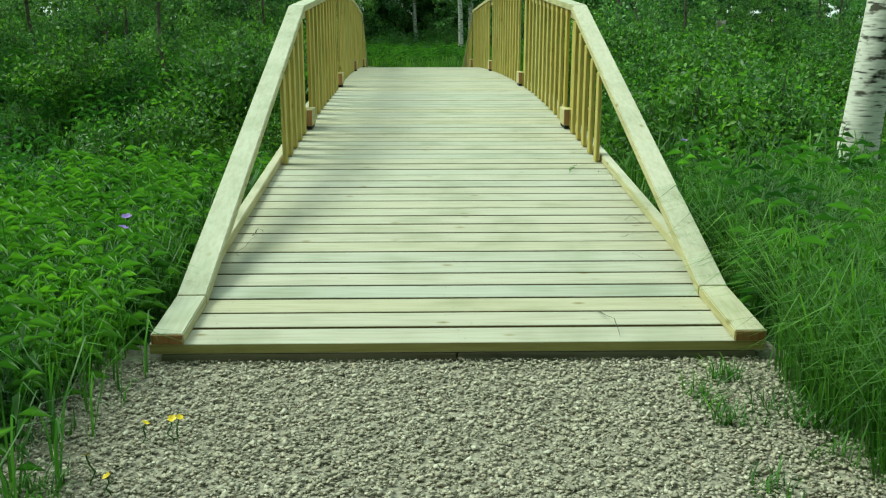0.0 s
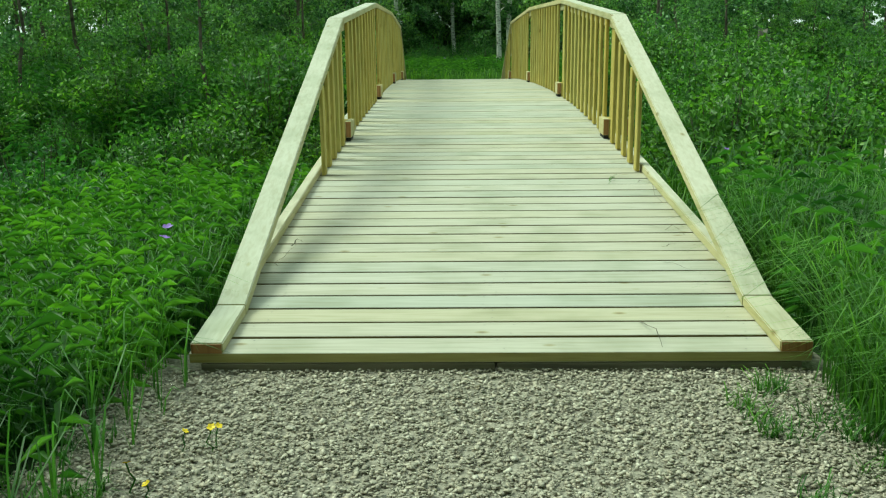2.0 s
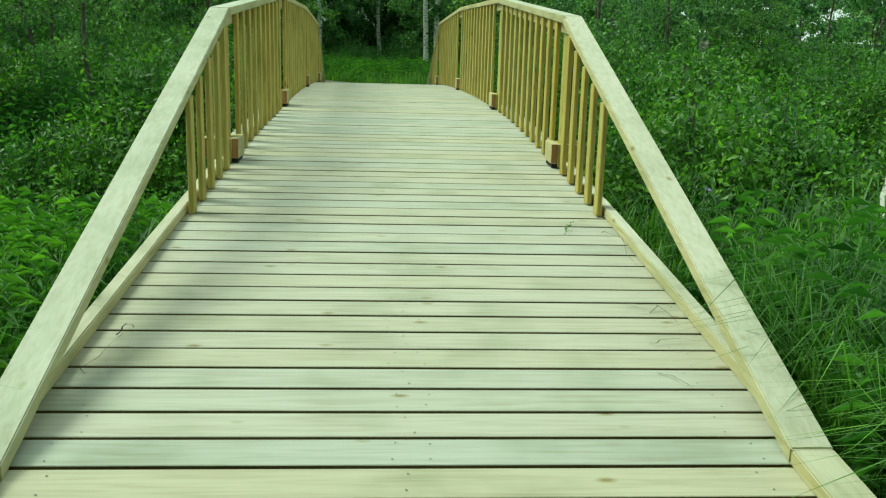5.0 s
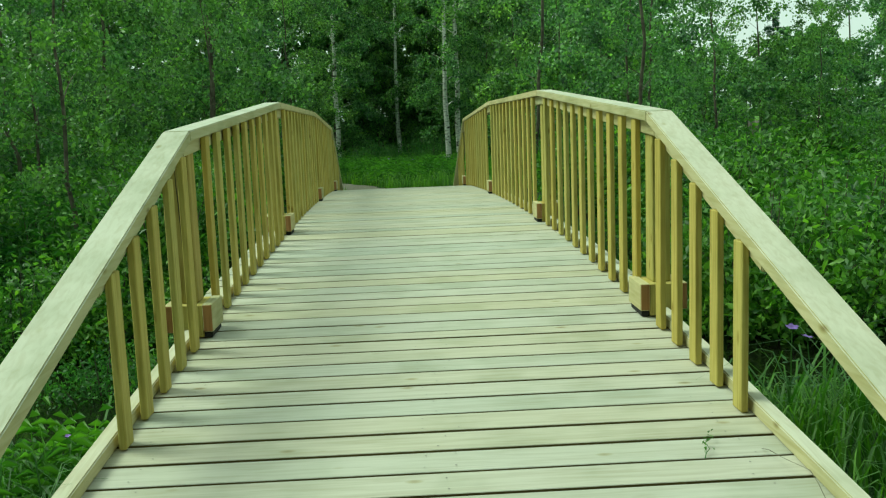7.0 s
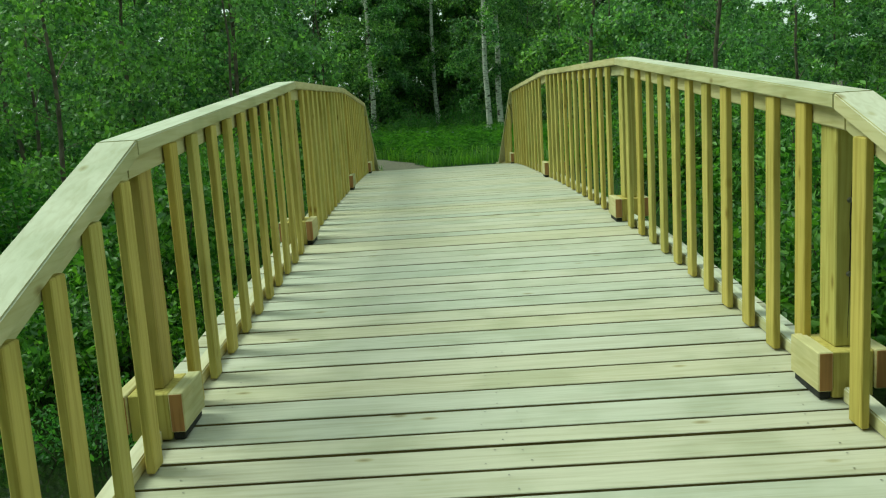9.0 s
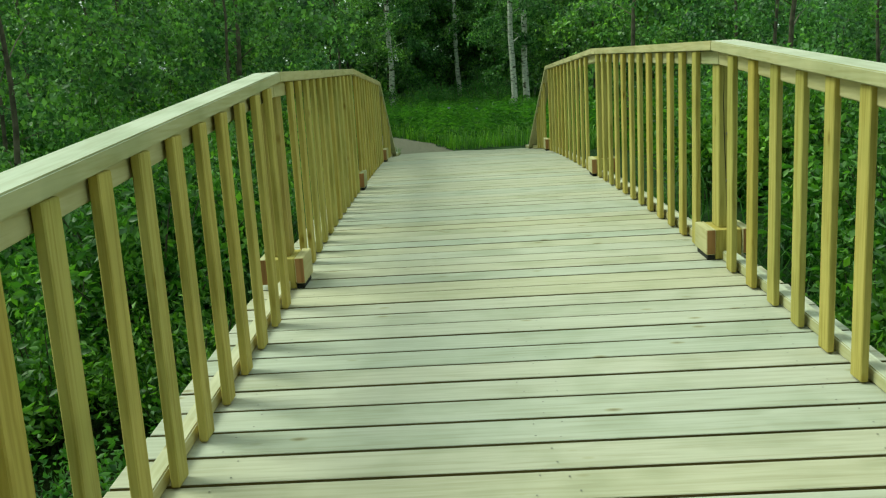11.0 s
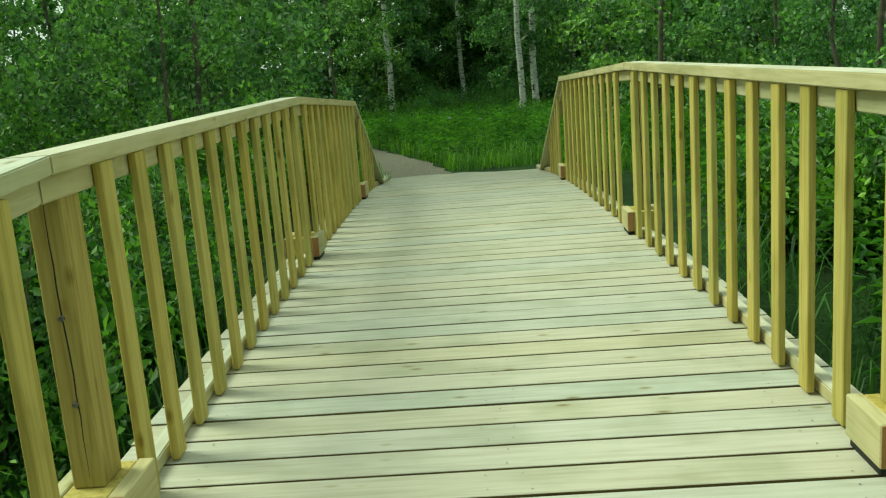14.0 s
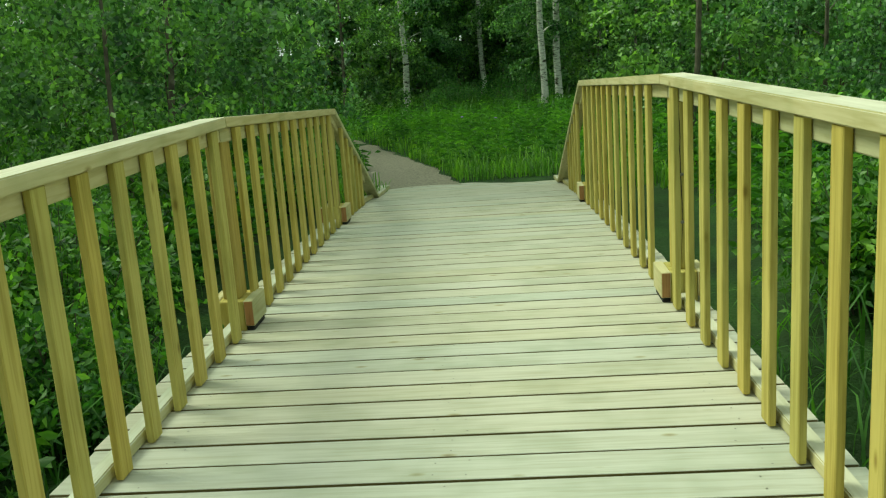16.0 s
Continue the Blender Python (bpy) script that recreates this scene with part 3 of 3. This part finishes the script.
spots += [(11, 34, 50, 0.75), (14, 40, 10, 0.8), (8.5, 40, 300, 0.95), (-9, 39, 80, 1.1), (-13, 42, 190, 1.1), (-19, 38, 120, 1.2), (2.5, 47, 20, 1.1), (12, 47, 40, 0.9), (7, 49, 70, 1.1), (-3, 46, 10, 1.2), (0.2, 50, 90, 1.25), (-6, 45, 200, 1.1), (3.8, 45.5, 140, 1.0), (-1, 55, 0, 1.4), (3, 54, 50, 1.3)]
stand(wall, spots, 9.0)
spruce = make_tree("spruce_tree", 12, 0.14, 0.6, 2.0, 8000, 0.14, bark_brown, spruce_leaf, 0.25, 0.0, 8, "dark narrow spruce behind the birches", "cone", 40)
stand(spruce, [(17, 42, 0, 0.52), (-7, 47, 120, 1.0), (-1.5, 52, 10, 1.0)])
thicket = make_tree("undergrowth_sapling", 3.4, 0.03, 0.1, 1.5, 2600, 0.13, bark_brown, birch_leaf, 0.35, 0.0, 12, "leafy sapling undergrowth at the edge of the wood", limbs=20)
spots = [(x + R.uniform(-0.8, 0.8), R.uniform(38, 45), R.uniform(0, 360), R.uniform(0.7, 1.2)) for x in range(-18, 16, 2) if abs(x + 1) > 2.5]
spots += [(-2.6, 43.5, 0, 1.0), (-1.2, 45, 80, 1.1), (0.6, 43.8, 140, 1.0), (1.4, 45.5, 210, 1.15), (2.6, 42.5, 300, 0.95), (-0.4, 47, 30, 1.2)]
spots += [(sx * R.uniform(3.6, 10), R.uniform(20, 33), R.uniform(0, 360), R.uniform(0.6, 1.05)) for k in range(13) for sx in (-1, 1)]
stand(thicket, spots, 3.4)


def make_shrub(name, wide, high, count, leaf, mat, seed, label):
    r = np.random.default_rng(seed)
    root = tagged(empty(name), label, "shrub")
    cs, tv, tt = [], [], []
    stems = 22
    for i in range(stems):
        a, out = r.uniform(0, 2 * math.pi), wide * math.sqrt(r.uniform(0, 1))
        top = high * (1 - 0.45 * (out / wide) ** 2) * r.uniform(0.75, 1.12)
        k = np.linspace(0, 1, 5)[:, None]
        tip = np.array([math.cos(a) * out, math.sin(a) * out, top])
        line = np.array([tip[0] * 0.3, tip[1] * 0.3, -0.1]) * (1 - k) + tip * k + np.array([0, 0, 0.1]) * np.sin(k * 3)
        v, t = tube(line, 0.012 * (1 - 0.7 * k[:, 0]), 4)
        o = len(tv)
        tv += v
        tt += [(x + o, y + o, z + o) for x, y, z in t]
        if o:
            tt.append((0, o, o + 1))
        n = count // stems
        u = r.uniform(0.2, 1.03, n)
        p = np.stack([np.interp(u, k[:, 0], line[:, j]) for j in range(3)], 1)
        cs.append(p + r.normal(0, 1, (n, 3)) * (wide * 0.13 * (0.5 + u[:, None])) * np.array([1, 1, 0.6]))
    arrays("stem", tv, tt, bark_brown, root)
    v, t = leaves(np.concatenate(cs), leaf, 0.0, 0.5, r)
    arrays("foliage", v, t, mat, root)
    return root


willow = make_shrub("willow_shrub", 1.0, 1.35, 3400, 0.085, willow_leaf, 21, "bright green bushy willow shrub on the bank")
spots = []
for k in range(58):
    sx = R.choice((-1, 1))
    x, y = sx * R.uniform(2.7, 11), R.uniform(9.8, 22)
    spots.append((x, y, R.uniform(0, 360), R.uniform(0.7, 1.15)))
spots += [(sx * R.uniform(2.3, 4.6), R.uniform(9.2, 14.5), R.uniform(0, 360), R.uniform(0.75, 1.05)) for k in range(11) for sx in (-1, 1)]
spots += [(R.uniform(2.6, 5.5), R.uniform(9.3, 12.6), R.uniform(0, 360), R.uniform(1.15, 1.4)) for k in range(8)]
stand(willow, spots)
low = make_shrub("leafy_bush", 0.8, 0.85, 2400, 0.065, herb_leaf, 22, "low leafy bush beside the stream")
spots = [(sx * R.uniform(1.9, 9), R.uniform(5.2, 13.0), R.uniform(0, 360), R.uniform(0.5, 0.95)) for k in range(17) for sx in (-1, 1)]
spots += [(R.uniform(-14, 14), R.uniform(34, 44), R.uniform(0, 360), R.uniform(0.8, 1.5)) for k in range(22)]
spots += [(-3.1, 2.6, 0, 0.75), (-2.6, 4.3, 80, 0.8), (-4.0, 4.4, 160, 0.9), (-3.6, 1.2, 200, 0.6), (3.1, 3.2, 10, 0.5), (-5.2, 6.2, 30, 0.9)]
stand(low, spots)


# grass and herbs: nobody could count them
def allowed(x, y):
    if abs(x) < 1.45 and -0.1 < y < END + 0.1:
        return False
    if y <= 0.1 and -1.46 + 0.2 * y < x < 1.27 - 0.06 * y and not (0.85 < abs(x) and (x * 7.3 + y * 3.1) % 1 < 0.2):
        return False
    if 20.5 < y < 30 and abs(x - path_x(y)) < 0.74 - 0.045 * (y - 20):
        return False
    return True


def path_x(y):
    return -1.1 - 0.2 * (y - 20.9) - 0.006 * (y - 20.6) ** 2


def scatter(n, x0, x1, y0, y1, rng, free=False):
    pts = []
    xs, ys = rng.uniform(x0, x1, n), rng.uniform(y0, y1, n)
    for x, y in zip(xs, ys):
        if free or allowed(x, y):
            z = ground(x, y)
            if z > WATER - 0.02:
                pts.append((x, y, z))
    return np.array(pts)


def blades(pts, lo, hi, wide, rng, bend=0.5):
    n = len(pts)
    h = rng.uniform(lo, hi, (n, 1))
    a = rng.uniform(0, 2 * np.pi, n)
    d = np.stack([np.cos(a), np.sin(a), np.zeros(n)], 1)
    s = np.stack([-np.sin(a), np.cos(a), np.zeros(n)], 1)
    b = bend * rng.uniform(0.2, 1.4, (n, 1))
    w = wide * rng.uniform(0.7, 1.4, (n, 1))
    up = np.array([0, 0, 1.0])
    p1 = pts + up * h * 0.5 + d * h * b * 0.15
    p2 = pts + up * h * 0.86 + d * h * b * 0.5
    p3 = pts + up * h * (1 - 0.25 * b) + d * h * b * 0.95
    v = np.stack([pts - s * w, pts + s * w, p1 - s * w * 0.85, p1 + s * w * 0.85, p2 - s * w * 0.55, p2 + s * w * 0.55, p3], 1).reshape(-1, 3)
    k = np.arange(n)[:, None] * 7
    t = np.concatenate([k + np.array(q) for q in ((0, 1, 3), (0, 3, 2), (2, 3, 5), (2, 5, 4), (4, 5, 6))], 1).reshape(-1, 3)
    return v, t


def grass(label, n, box, lo, hi, wide, seed, bend=0.5, free=False, mat=None):
    rng = np.random.default_rng(seed)
    v, t = blades(scatter(n, *box, rng, free), lo, hi, wide, rng, bend)
    return tagged(arrays("tall_grass", v, t, mat or grass_leaf), label, "grass", kind="stuff")


grass("tall lush green grass beside the bridge", 20000, (1.25, 2.9, -2.2, 1.8), 0.12, 0.7, 0.0038, 31, 0.9)
grass("lush green grass on the near bank", 9000, (1.3, 5.2, 1.2, 5.6), 0.12, 0.36, 0.006, 38, 0.8)
grass("tall green grass on the near bank", 15000, (-4.2, -1.3, -2.0, 4.2), 0.15, 0.5, 0.004, 32, 0.8)
grass("drooping sedge along the stream", 8000, (-6, 6, 3.6, 13.0), 0.3, 0.65, 0.008, 33, 0.95)
grass("meadow grass farther out", 11000, (-14, -3, 2, 24), 0.2, 0.5, 0.012, 34, 0.8)
grass("meadow grass farther out", 11000, (3, 15, 2, 26), 0.2, 0.5, 0.012, 35, 0.8)
grass("bright meadow grass before the wood", 17000, (-7, 7, 19.3, 33), 0.15, 0.42, 0.011, 36, mat=meadow_leaf)
grass("fine meadow grass at the foot of the bridge", 16000, (-5, 5, 19.8, 25.5), 0.08, 0.26, 0.006, 39, 0.8, mat=meadow_leaf)
grass("woodland grass", 12000, (-18, 18, 32, 48), 0.3, 0.7, 0.022, 37)
W = random.Random(3)
for k in range(44):
    wx, wy = (W.uniform(0.9, 1.65), W.uniform(-1.35, -0.2)) if k % 4 else (W.uniform(-1.7, -1.3), W.uniform(-1.5, -0.6))
    w = W.uniform(0.03, 0.09)
    grass("small tuft of weeds growing through the gravel", 34, (wx - w, wx + w, wy - w, wy + w), 0.025, 0.11, 0.003, 60 + k, 1.2, True)


def herbs(label, n, box, lo, hi, leaf, seed):
    """Upright stems with long narrow leaves set round them."""
    rng = np.random.default_rng(seed)
    p = scatter(n, *box, rng)
    n = len(p)
    h = rng.uniform(lo, hi, (n, 1))
    tilt = rng.normal(0, 0.12, (n, 3)) * np.array([1, 1, 0])
    V, T, o = [], [], 0
    v, t = blades(p, lo, hi, 0.004, rng, 0.15)
    V.append(v), T.append(t)
    o += len(v)
    for k in range(15):
        f = (k + 2) / 17
        c = p + np.array([0, 0, 1.0]) * h * f + tilt * h * f
        a = k * 2.4 + rng.uniform(0, 0.8, n)
        d = np.stack([np.cos(a), np.sin(a), rng.uniform(0.1, 0.7, n) - 0.25], 1)
        s = np.stack([-np.sin(a), np.cos(a), np.zeros(n)], 1)
        L = leaf * (1.1 - 0.6 * abs(f - 0.45)) * rng.uniform(0.7, 1.2, (n, 1))
        m = c + d * L * 0.45 + np.array([0, 0, 0.02])
        e = c + d * L - np.array([0, 0, 0.25]) * L
        w = L * 0.085
        v = np.stack([c, m + s * w, e, m - s * w], 1).reshape(-1, 3)
        q = np.arange(n)[:, None] * 4 + o
        T.append(np.concatenate([q + np.array([0, 1, 2]), q + np.array([0, 2, 3])], 1).reshape(-1, 3))
        V.append(v)
        o += len(v)
    return tagged(arrays("wild_herbs", np.concatenate(V), np.concatenate(T), herb_leaf), label, "wild plants", kind="stuff")


herbs("leafy willowherb and meadow herbs", 2300, (-4.6, -1.45, -1.6, 5.5), 0.25, 0.62, 0.12, 41)
herbs("leafy willowherb among tall grass", 330, (1.4, 3.0, -1.4, 2.6), 0.3, 0.7, 0.14, 42)
herbs("broad carpet of meadow herbs", 2600, (-13, -2.5, 5, 22), 0.4, 0.9, 0.2, 43)
herbs("broad carpet of meadow herbs", 2600, (2.5, 14, 9, 24), 0.4, 0.9, 0.2, 44)
herbs("meadow herbs under the birches", 2200, (-8, 8, 22, 36), 0.3, 0.7, 0.18, 45)


# ---- gravel ----
def pebbles(name, label, n, box, lo, hi, seed, keep):
    rng = np.random.default_rng(seed)
    bm = bmesh.new()
    bmesh.ops.create_cube(bm, size=1.4)
    bmesh.ops.triangulate(bm, faces=bm.faces)
    base = np.array([v.co[:] for v in bm.verts])
    tri = np.array([[v.index for v in f.verts] for f in bm.faces])
    bm.free()
    V, T = [], []
    for i in range(n):
        x, y = rng.uniform(box[0], box[1]), rng.uniform(box[2], box[3])
        if not keep(x, y):
            continue
        s = (lo + (hi - lo) * rng.uniform(0, 1) ** 2.2) * np.array([1.0, rng.uniform(0.55, 1), rng.uniform(0.18, 0.36)])
        e = Euler((rng.normal(0, 0.27), rng.normal(0, 0.27), rng.uniform(0, 6.3))).to_matrix()
        p = (base * rng.uniform(0.55, 1.25, (len(base), 3)) * s) @ np.array(e).T
        V.append(p + np.array([x, y, ground(x, y) + 0.014 + rng.uniform(0, 0.012)]))
        T.append(tri + 8 * (len(V) - 1))
    return tagged(arrays(name, np.concatenate(V), np.concatenate(T), gravel_mat), label, "gravel", kind="stuff")


def sheet(name, inside, x0, x1, y0, y1, step, lift, mat, label):
    xs, ys = np.arange(x0, x1, step), np.arange(y0, y1, step)
    verts, faces, at = [], [], {}
    for j, y in enumerate(ys):
        for i, x in enumerate(xs):
            if inside(x, y):
                at[i, j] = len(verts)
                verts.append((x, y, ground(x, y) + lift))
    for i, j in at:
        q = [(i, j), (i + 1, j), (i + 1, j + 1), (i, j + 1)]
        if all(k in at for k in q):
            faces.append([at[k] for k in q])
    return tagged(link_mesh(name, verts, faces, mat, smooth=True), label, "path", kind="structure")


def on_gravel(x, y):
    edge = 0.16 * noise.noise((x, y * 2, 5))
    return -1.56 + 0.2 * y + edge < x < 1.5 - 0.1 * y + edge and -6 < y < 0.3


sheet("gravel_path", on_gravel, -3.2, 3.2, -6, 0.3, 0.06, 0.012, dust_mat, "grey gravel dust between the stones")
pebbles("gravel", "grey and pinkish crushed stone gravel before the bridge", 33000, (-2.0, 1.7, -1.5, 0.02), 0.0048, 0.0165, 51, on_gravel)
pebbles("gravel", "grey crushed stone gravel path behind", 2200, (-3, 3, -5, -1.5), 0.012, 0.03, 52, on_gravel)


def on_path(x, y):
    return abs(x - path_x(y)) < 0.72 - 0.045 * (y - 20) + 0.12 * noise.noise((x * 2, y * 2, 9)) and 20.3 < y < 31


sheet("forest_path", on_path, -7, 2, 19.4, 31, 0.045, 0.02, path_mat, "trodden gravel footpath leading into the wood")


# ---- small things ----
def disc(bm, at, radius, n=5, tilt=0.0, turn=0.0, petal=0.45):
    """Rounded petals about a centre."""
    for k in range(n):
        a = turn + 2 * math.pi * k / n
        d, s = Vector((math.cos(a), math.sin(a), 0.25)), Vector((-math.sin(a), math.cos(a), 0))
        c = Vector(at)
        pts = [c, c + d * radius * 0.5 + s * radius * petal, c + d * radius * 0.92 + s * radius * petal * 0.6, c + d * radius - s * radius * petal * 0.5, c + d * radius * 0.5 - s * radius * petal]
        m = Matrix.Translation(c) @ Matrix.Rotation(tilt, 4, "X") @ Matrix.Translation(-c)
        bm.faces.new([bm.verts.new(m @ q) for q in pts])


def flower(name, label, petal, radius, height, seed):
    r = random.Random(seed)
    root = tagged(empty(name), label, "wild flower")
    stem = [(0, 0, -0.05)]
    for k in range(4):
        stem.append((stem[-1][0] + r.uniform(-0.02, 0.02), stem[-1][1] + r.uniform(-0.02, 0.02), height * (k + 1) / 4))
    v, t = tube(stem, [0.003] * 5, 5)
    arrays("stem", v, t, herb_leaf, root)
    bm = bmesh.new()
    disc(bm, stem[-1], radius, 5, r.uniform(0.2, 0.7), r.uniform(0, 6))
    part("bloom", bm, petal, root)
    bm = bmesh.new()
    for k in range(4):
        disc(bm, (stem[1 + k % 3][0], stem[1 + k % 3][1], height * (0.2 + 0.17 * k)), height * 0.1, 3, 0.2, k * 1.3, 0.16)
    tagged(part("leaf", bm, herb_leaf, root), kind="stuff")
    return root


def plant(root, spots):
    for i, (x, y, turn, size) in enumerate(spots):
        m = pose(x, y, ground(x, y), 0, 0, turn)
        if i:
            ob = copy_thing(root, m)
        else:
            ob = root
            ob.matrix_basis = m
        ob.scale = (size, size, size)
        tagged(ob, group="wild flowers of one kind")


plant(flower("cranesbill_flower", "purple cranesbill flower among the meadow herbs", purple, 0.028, 0.5, 1),
      [(-1.62, 0.75, 0, 1), (-1.58, 0.62, 90, 0.95), (-1.72, 0.70, 200, 0.9), (-2.6, 6.4, 0, 0.9), (-2.7, 6.2, 120, 0.9), (-2.6, 4.6, 50, 0.9), (1.95, 3.6, 30, 0.9),
       (1.66, 4.0, 0, 1.1), (1.72, 3.95, 80, 1.0), (1.8, 3.4, 140, 1.0), (-3.5, 13.9, 0, 1.1), (-3.7, 13.7, 100, 1.1), (-4.2, 13.8, 200, 1.1), (-0.6, 26.6, 0, 1.3), (0.1, 26.2, 60, 1.2)])
plant(flower("buttercup", "small yellow buttercup growing in the gravel", yellow, 0.016, 0.11, 2),
      [(-1.05, -0.77, 0, 1.0), (-1.02, -0.75, 60, 0.9), (-1.12, -0.78, 90, 0.85), (-1.20, -1.05, 200, 1.1), (-1.14, -1.14, 300, 0.9)])
plant(flower("white_umbel", "white flower head above the shrubs", white_petal, 0.10, 1.3, 3), [(7.4, 16.6, 0, 1.0), (7.6, 16.9, 80, 1.0), (7.2, 16.8, 140, 0.9)])


def stump(x, y, top, radius):
    """A grey broken trunk with a ragged top and peeling sides."""
    bm = bmesh.new()
    r = random.Random(5)
    base = ground(x, y) - 0.1
    rings = []
    for i in range(7):
        z = base + (top - base) * i / 6
        ring = []
        for k in range(12):
            a = 2 * math.pi * k / 12
            q = radius * (1.25 - 0.3 * i / 6) * r.uniform(0.9, 1.08)
            ring.append(bm.verts.new((q * math.cos(a), q * math.sin(a), z + (r.uniform(-0.12, 0.14) if i == 6 else 0))))
        rings.append(ring)
    for a, b in zip(rings, rings[1:]):
        for k in range(12):
            bm.faces.new((a[k], a[(k + 1) % 12], b[(k + 1) % 12], b[k]))
    bm.faces.new(rings[-1])
    ob = part("dead_stump", bm, bark_grey, None)
    ob.location = (x, y, 0)
    return tagged(ob, "grey weathered broken tree stump above the shrubs", "stump")


stump(6.75, 18.0, 1.15, 0.11)


def twig(points, radius, label, leafy_too=False):
    root = tagged(empty("twig"), label, "twig")
    v, t = tube(points, [radius * (1 - 0.12 * k) for k in range(len(points))], 5)
    arrays("stalk", v, t, herb_leaf if leafy_too else bark_brown, root)
    if leafy_too:
        c = np.array(points)[1:].repeat(3, 0) + G.normal(0, 0.01, (3 * (len(points) - 1), 3)) + np.array([0, 0, 0.012])
        v, t = leaves(c, 0.024, -0.3, 0.25)
        tagged(arrays("leaf", v, t, herb_leaf, root), kind="stuff")
    return root


def lying(x0, y0, x1, y1, lift, wave, seed):
    r = random.Random(seed)
    out = []
    for k in range(7):
        f = k / 6
        x, y = x0 + (x1 - x0) * f + r.uniform(-wave, wave), y0 + (y1 - y0) * f + r.uniform(-wave, wave)
        out.append((x, y, deck(y) + 0.004 + lift * math.sin(math.pi * f) + 0.0006 * k))
    return out


twig(lying(-1.14, 1.52, -1.10, 1.60, 0.03, 0.01, 1), 0.004, "small dry twig lying on the deck boards")
twig(lying(-1.18, 1.15, -1.12, 1.55, 0.01, 0.02, 2), 0.002, "thin dry stalk lying on the deck boards")
twig(lying(0.93, 2.99, 1.0, 3.17, 0.012, 0.012, 3), 0.0022, "green sprig fallen on the deck boards", True)
twig(lying(1.02, 1.95, 1.19, 1.70, 0.02, 0.03, 4), 0.003, "dry forked twig lying beside the kerb")
twig(lying(1.08, 1.80, 1.20, 1.88, 0.02, 0.02, 5), 0.0025, "dry forked twig lying beside the kerb")
twig(lying(0.98, 1.46, 1.20, 1.48, 0.015, 0.02, 6), 0.0025, "thin dry stalk lying beside the kerb")
twig(lying(0.95, 1.20, 1.06, 1.05, 0.01, 0.015, 7), 0.0025, "thin dry stalk lying on the deck boards")
twig(lying(0.66, 0.33, 0.70, 0.03, 0.03, 0.012, 8), 0.0035, "dry bent stalk lying at the edge of the deck")
twig(lying(1.15, 3.05, 1.19, 2.45, 0.06, 0.02, 9), 0.0025, "thin green stem lying along the kerb")
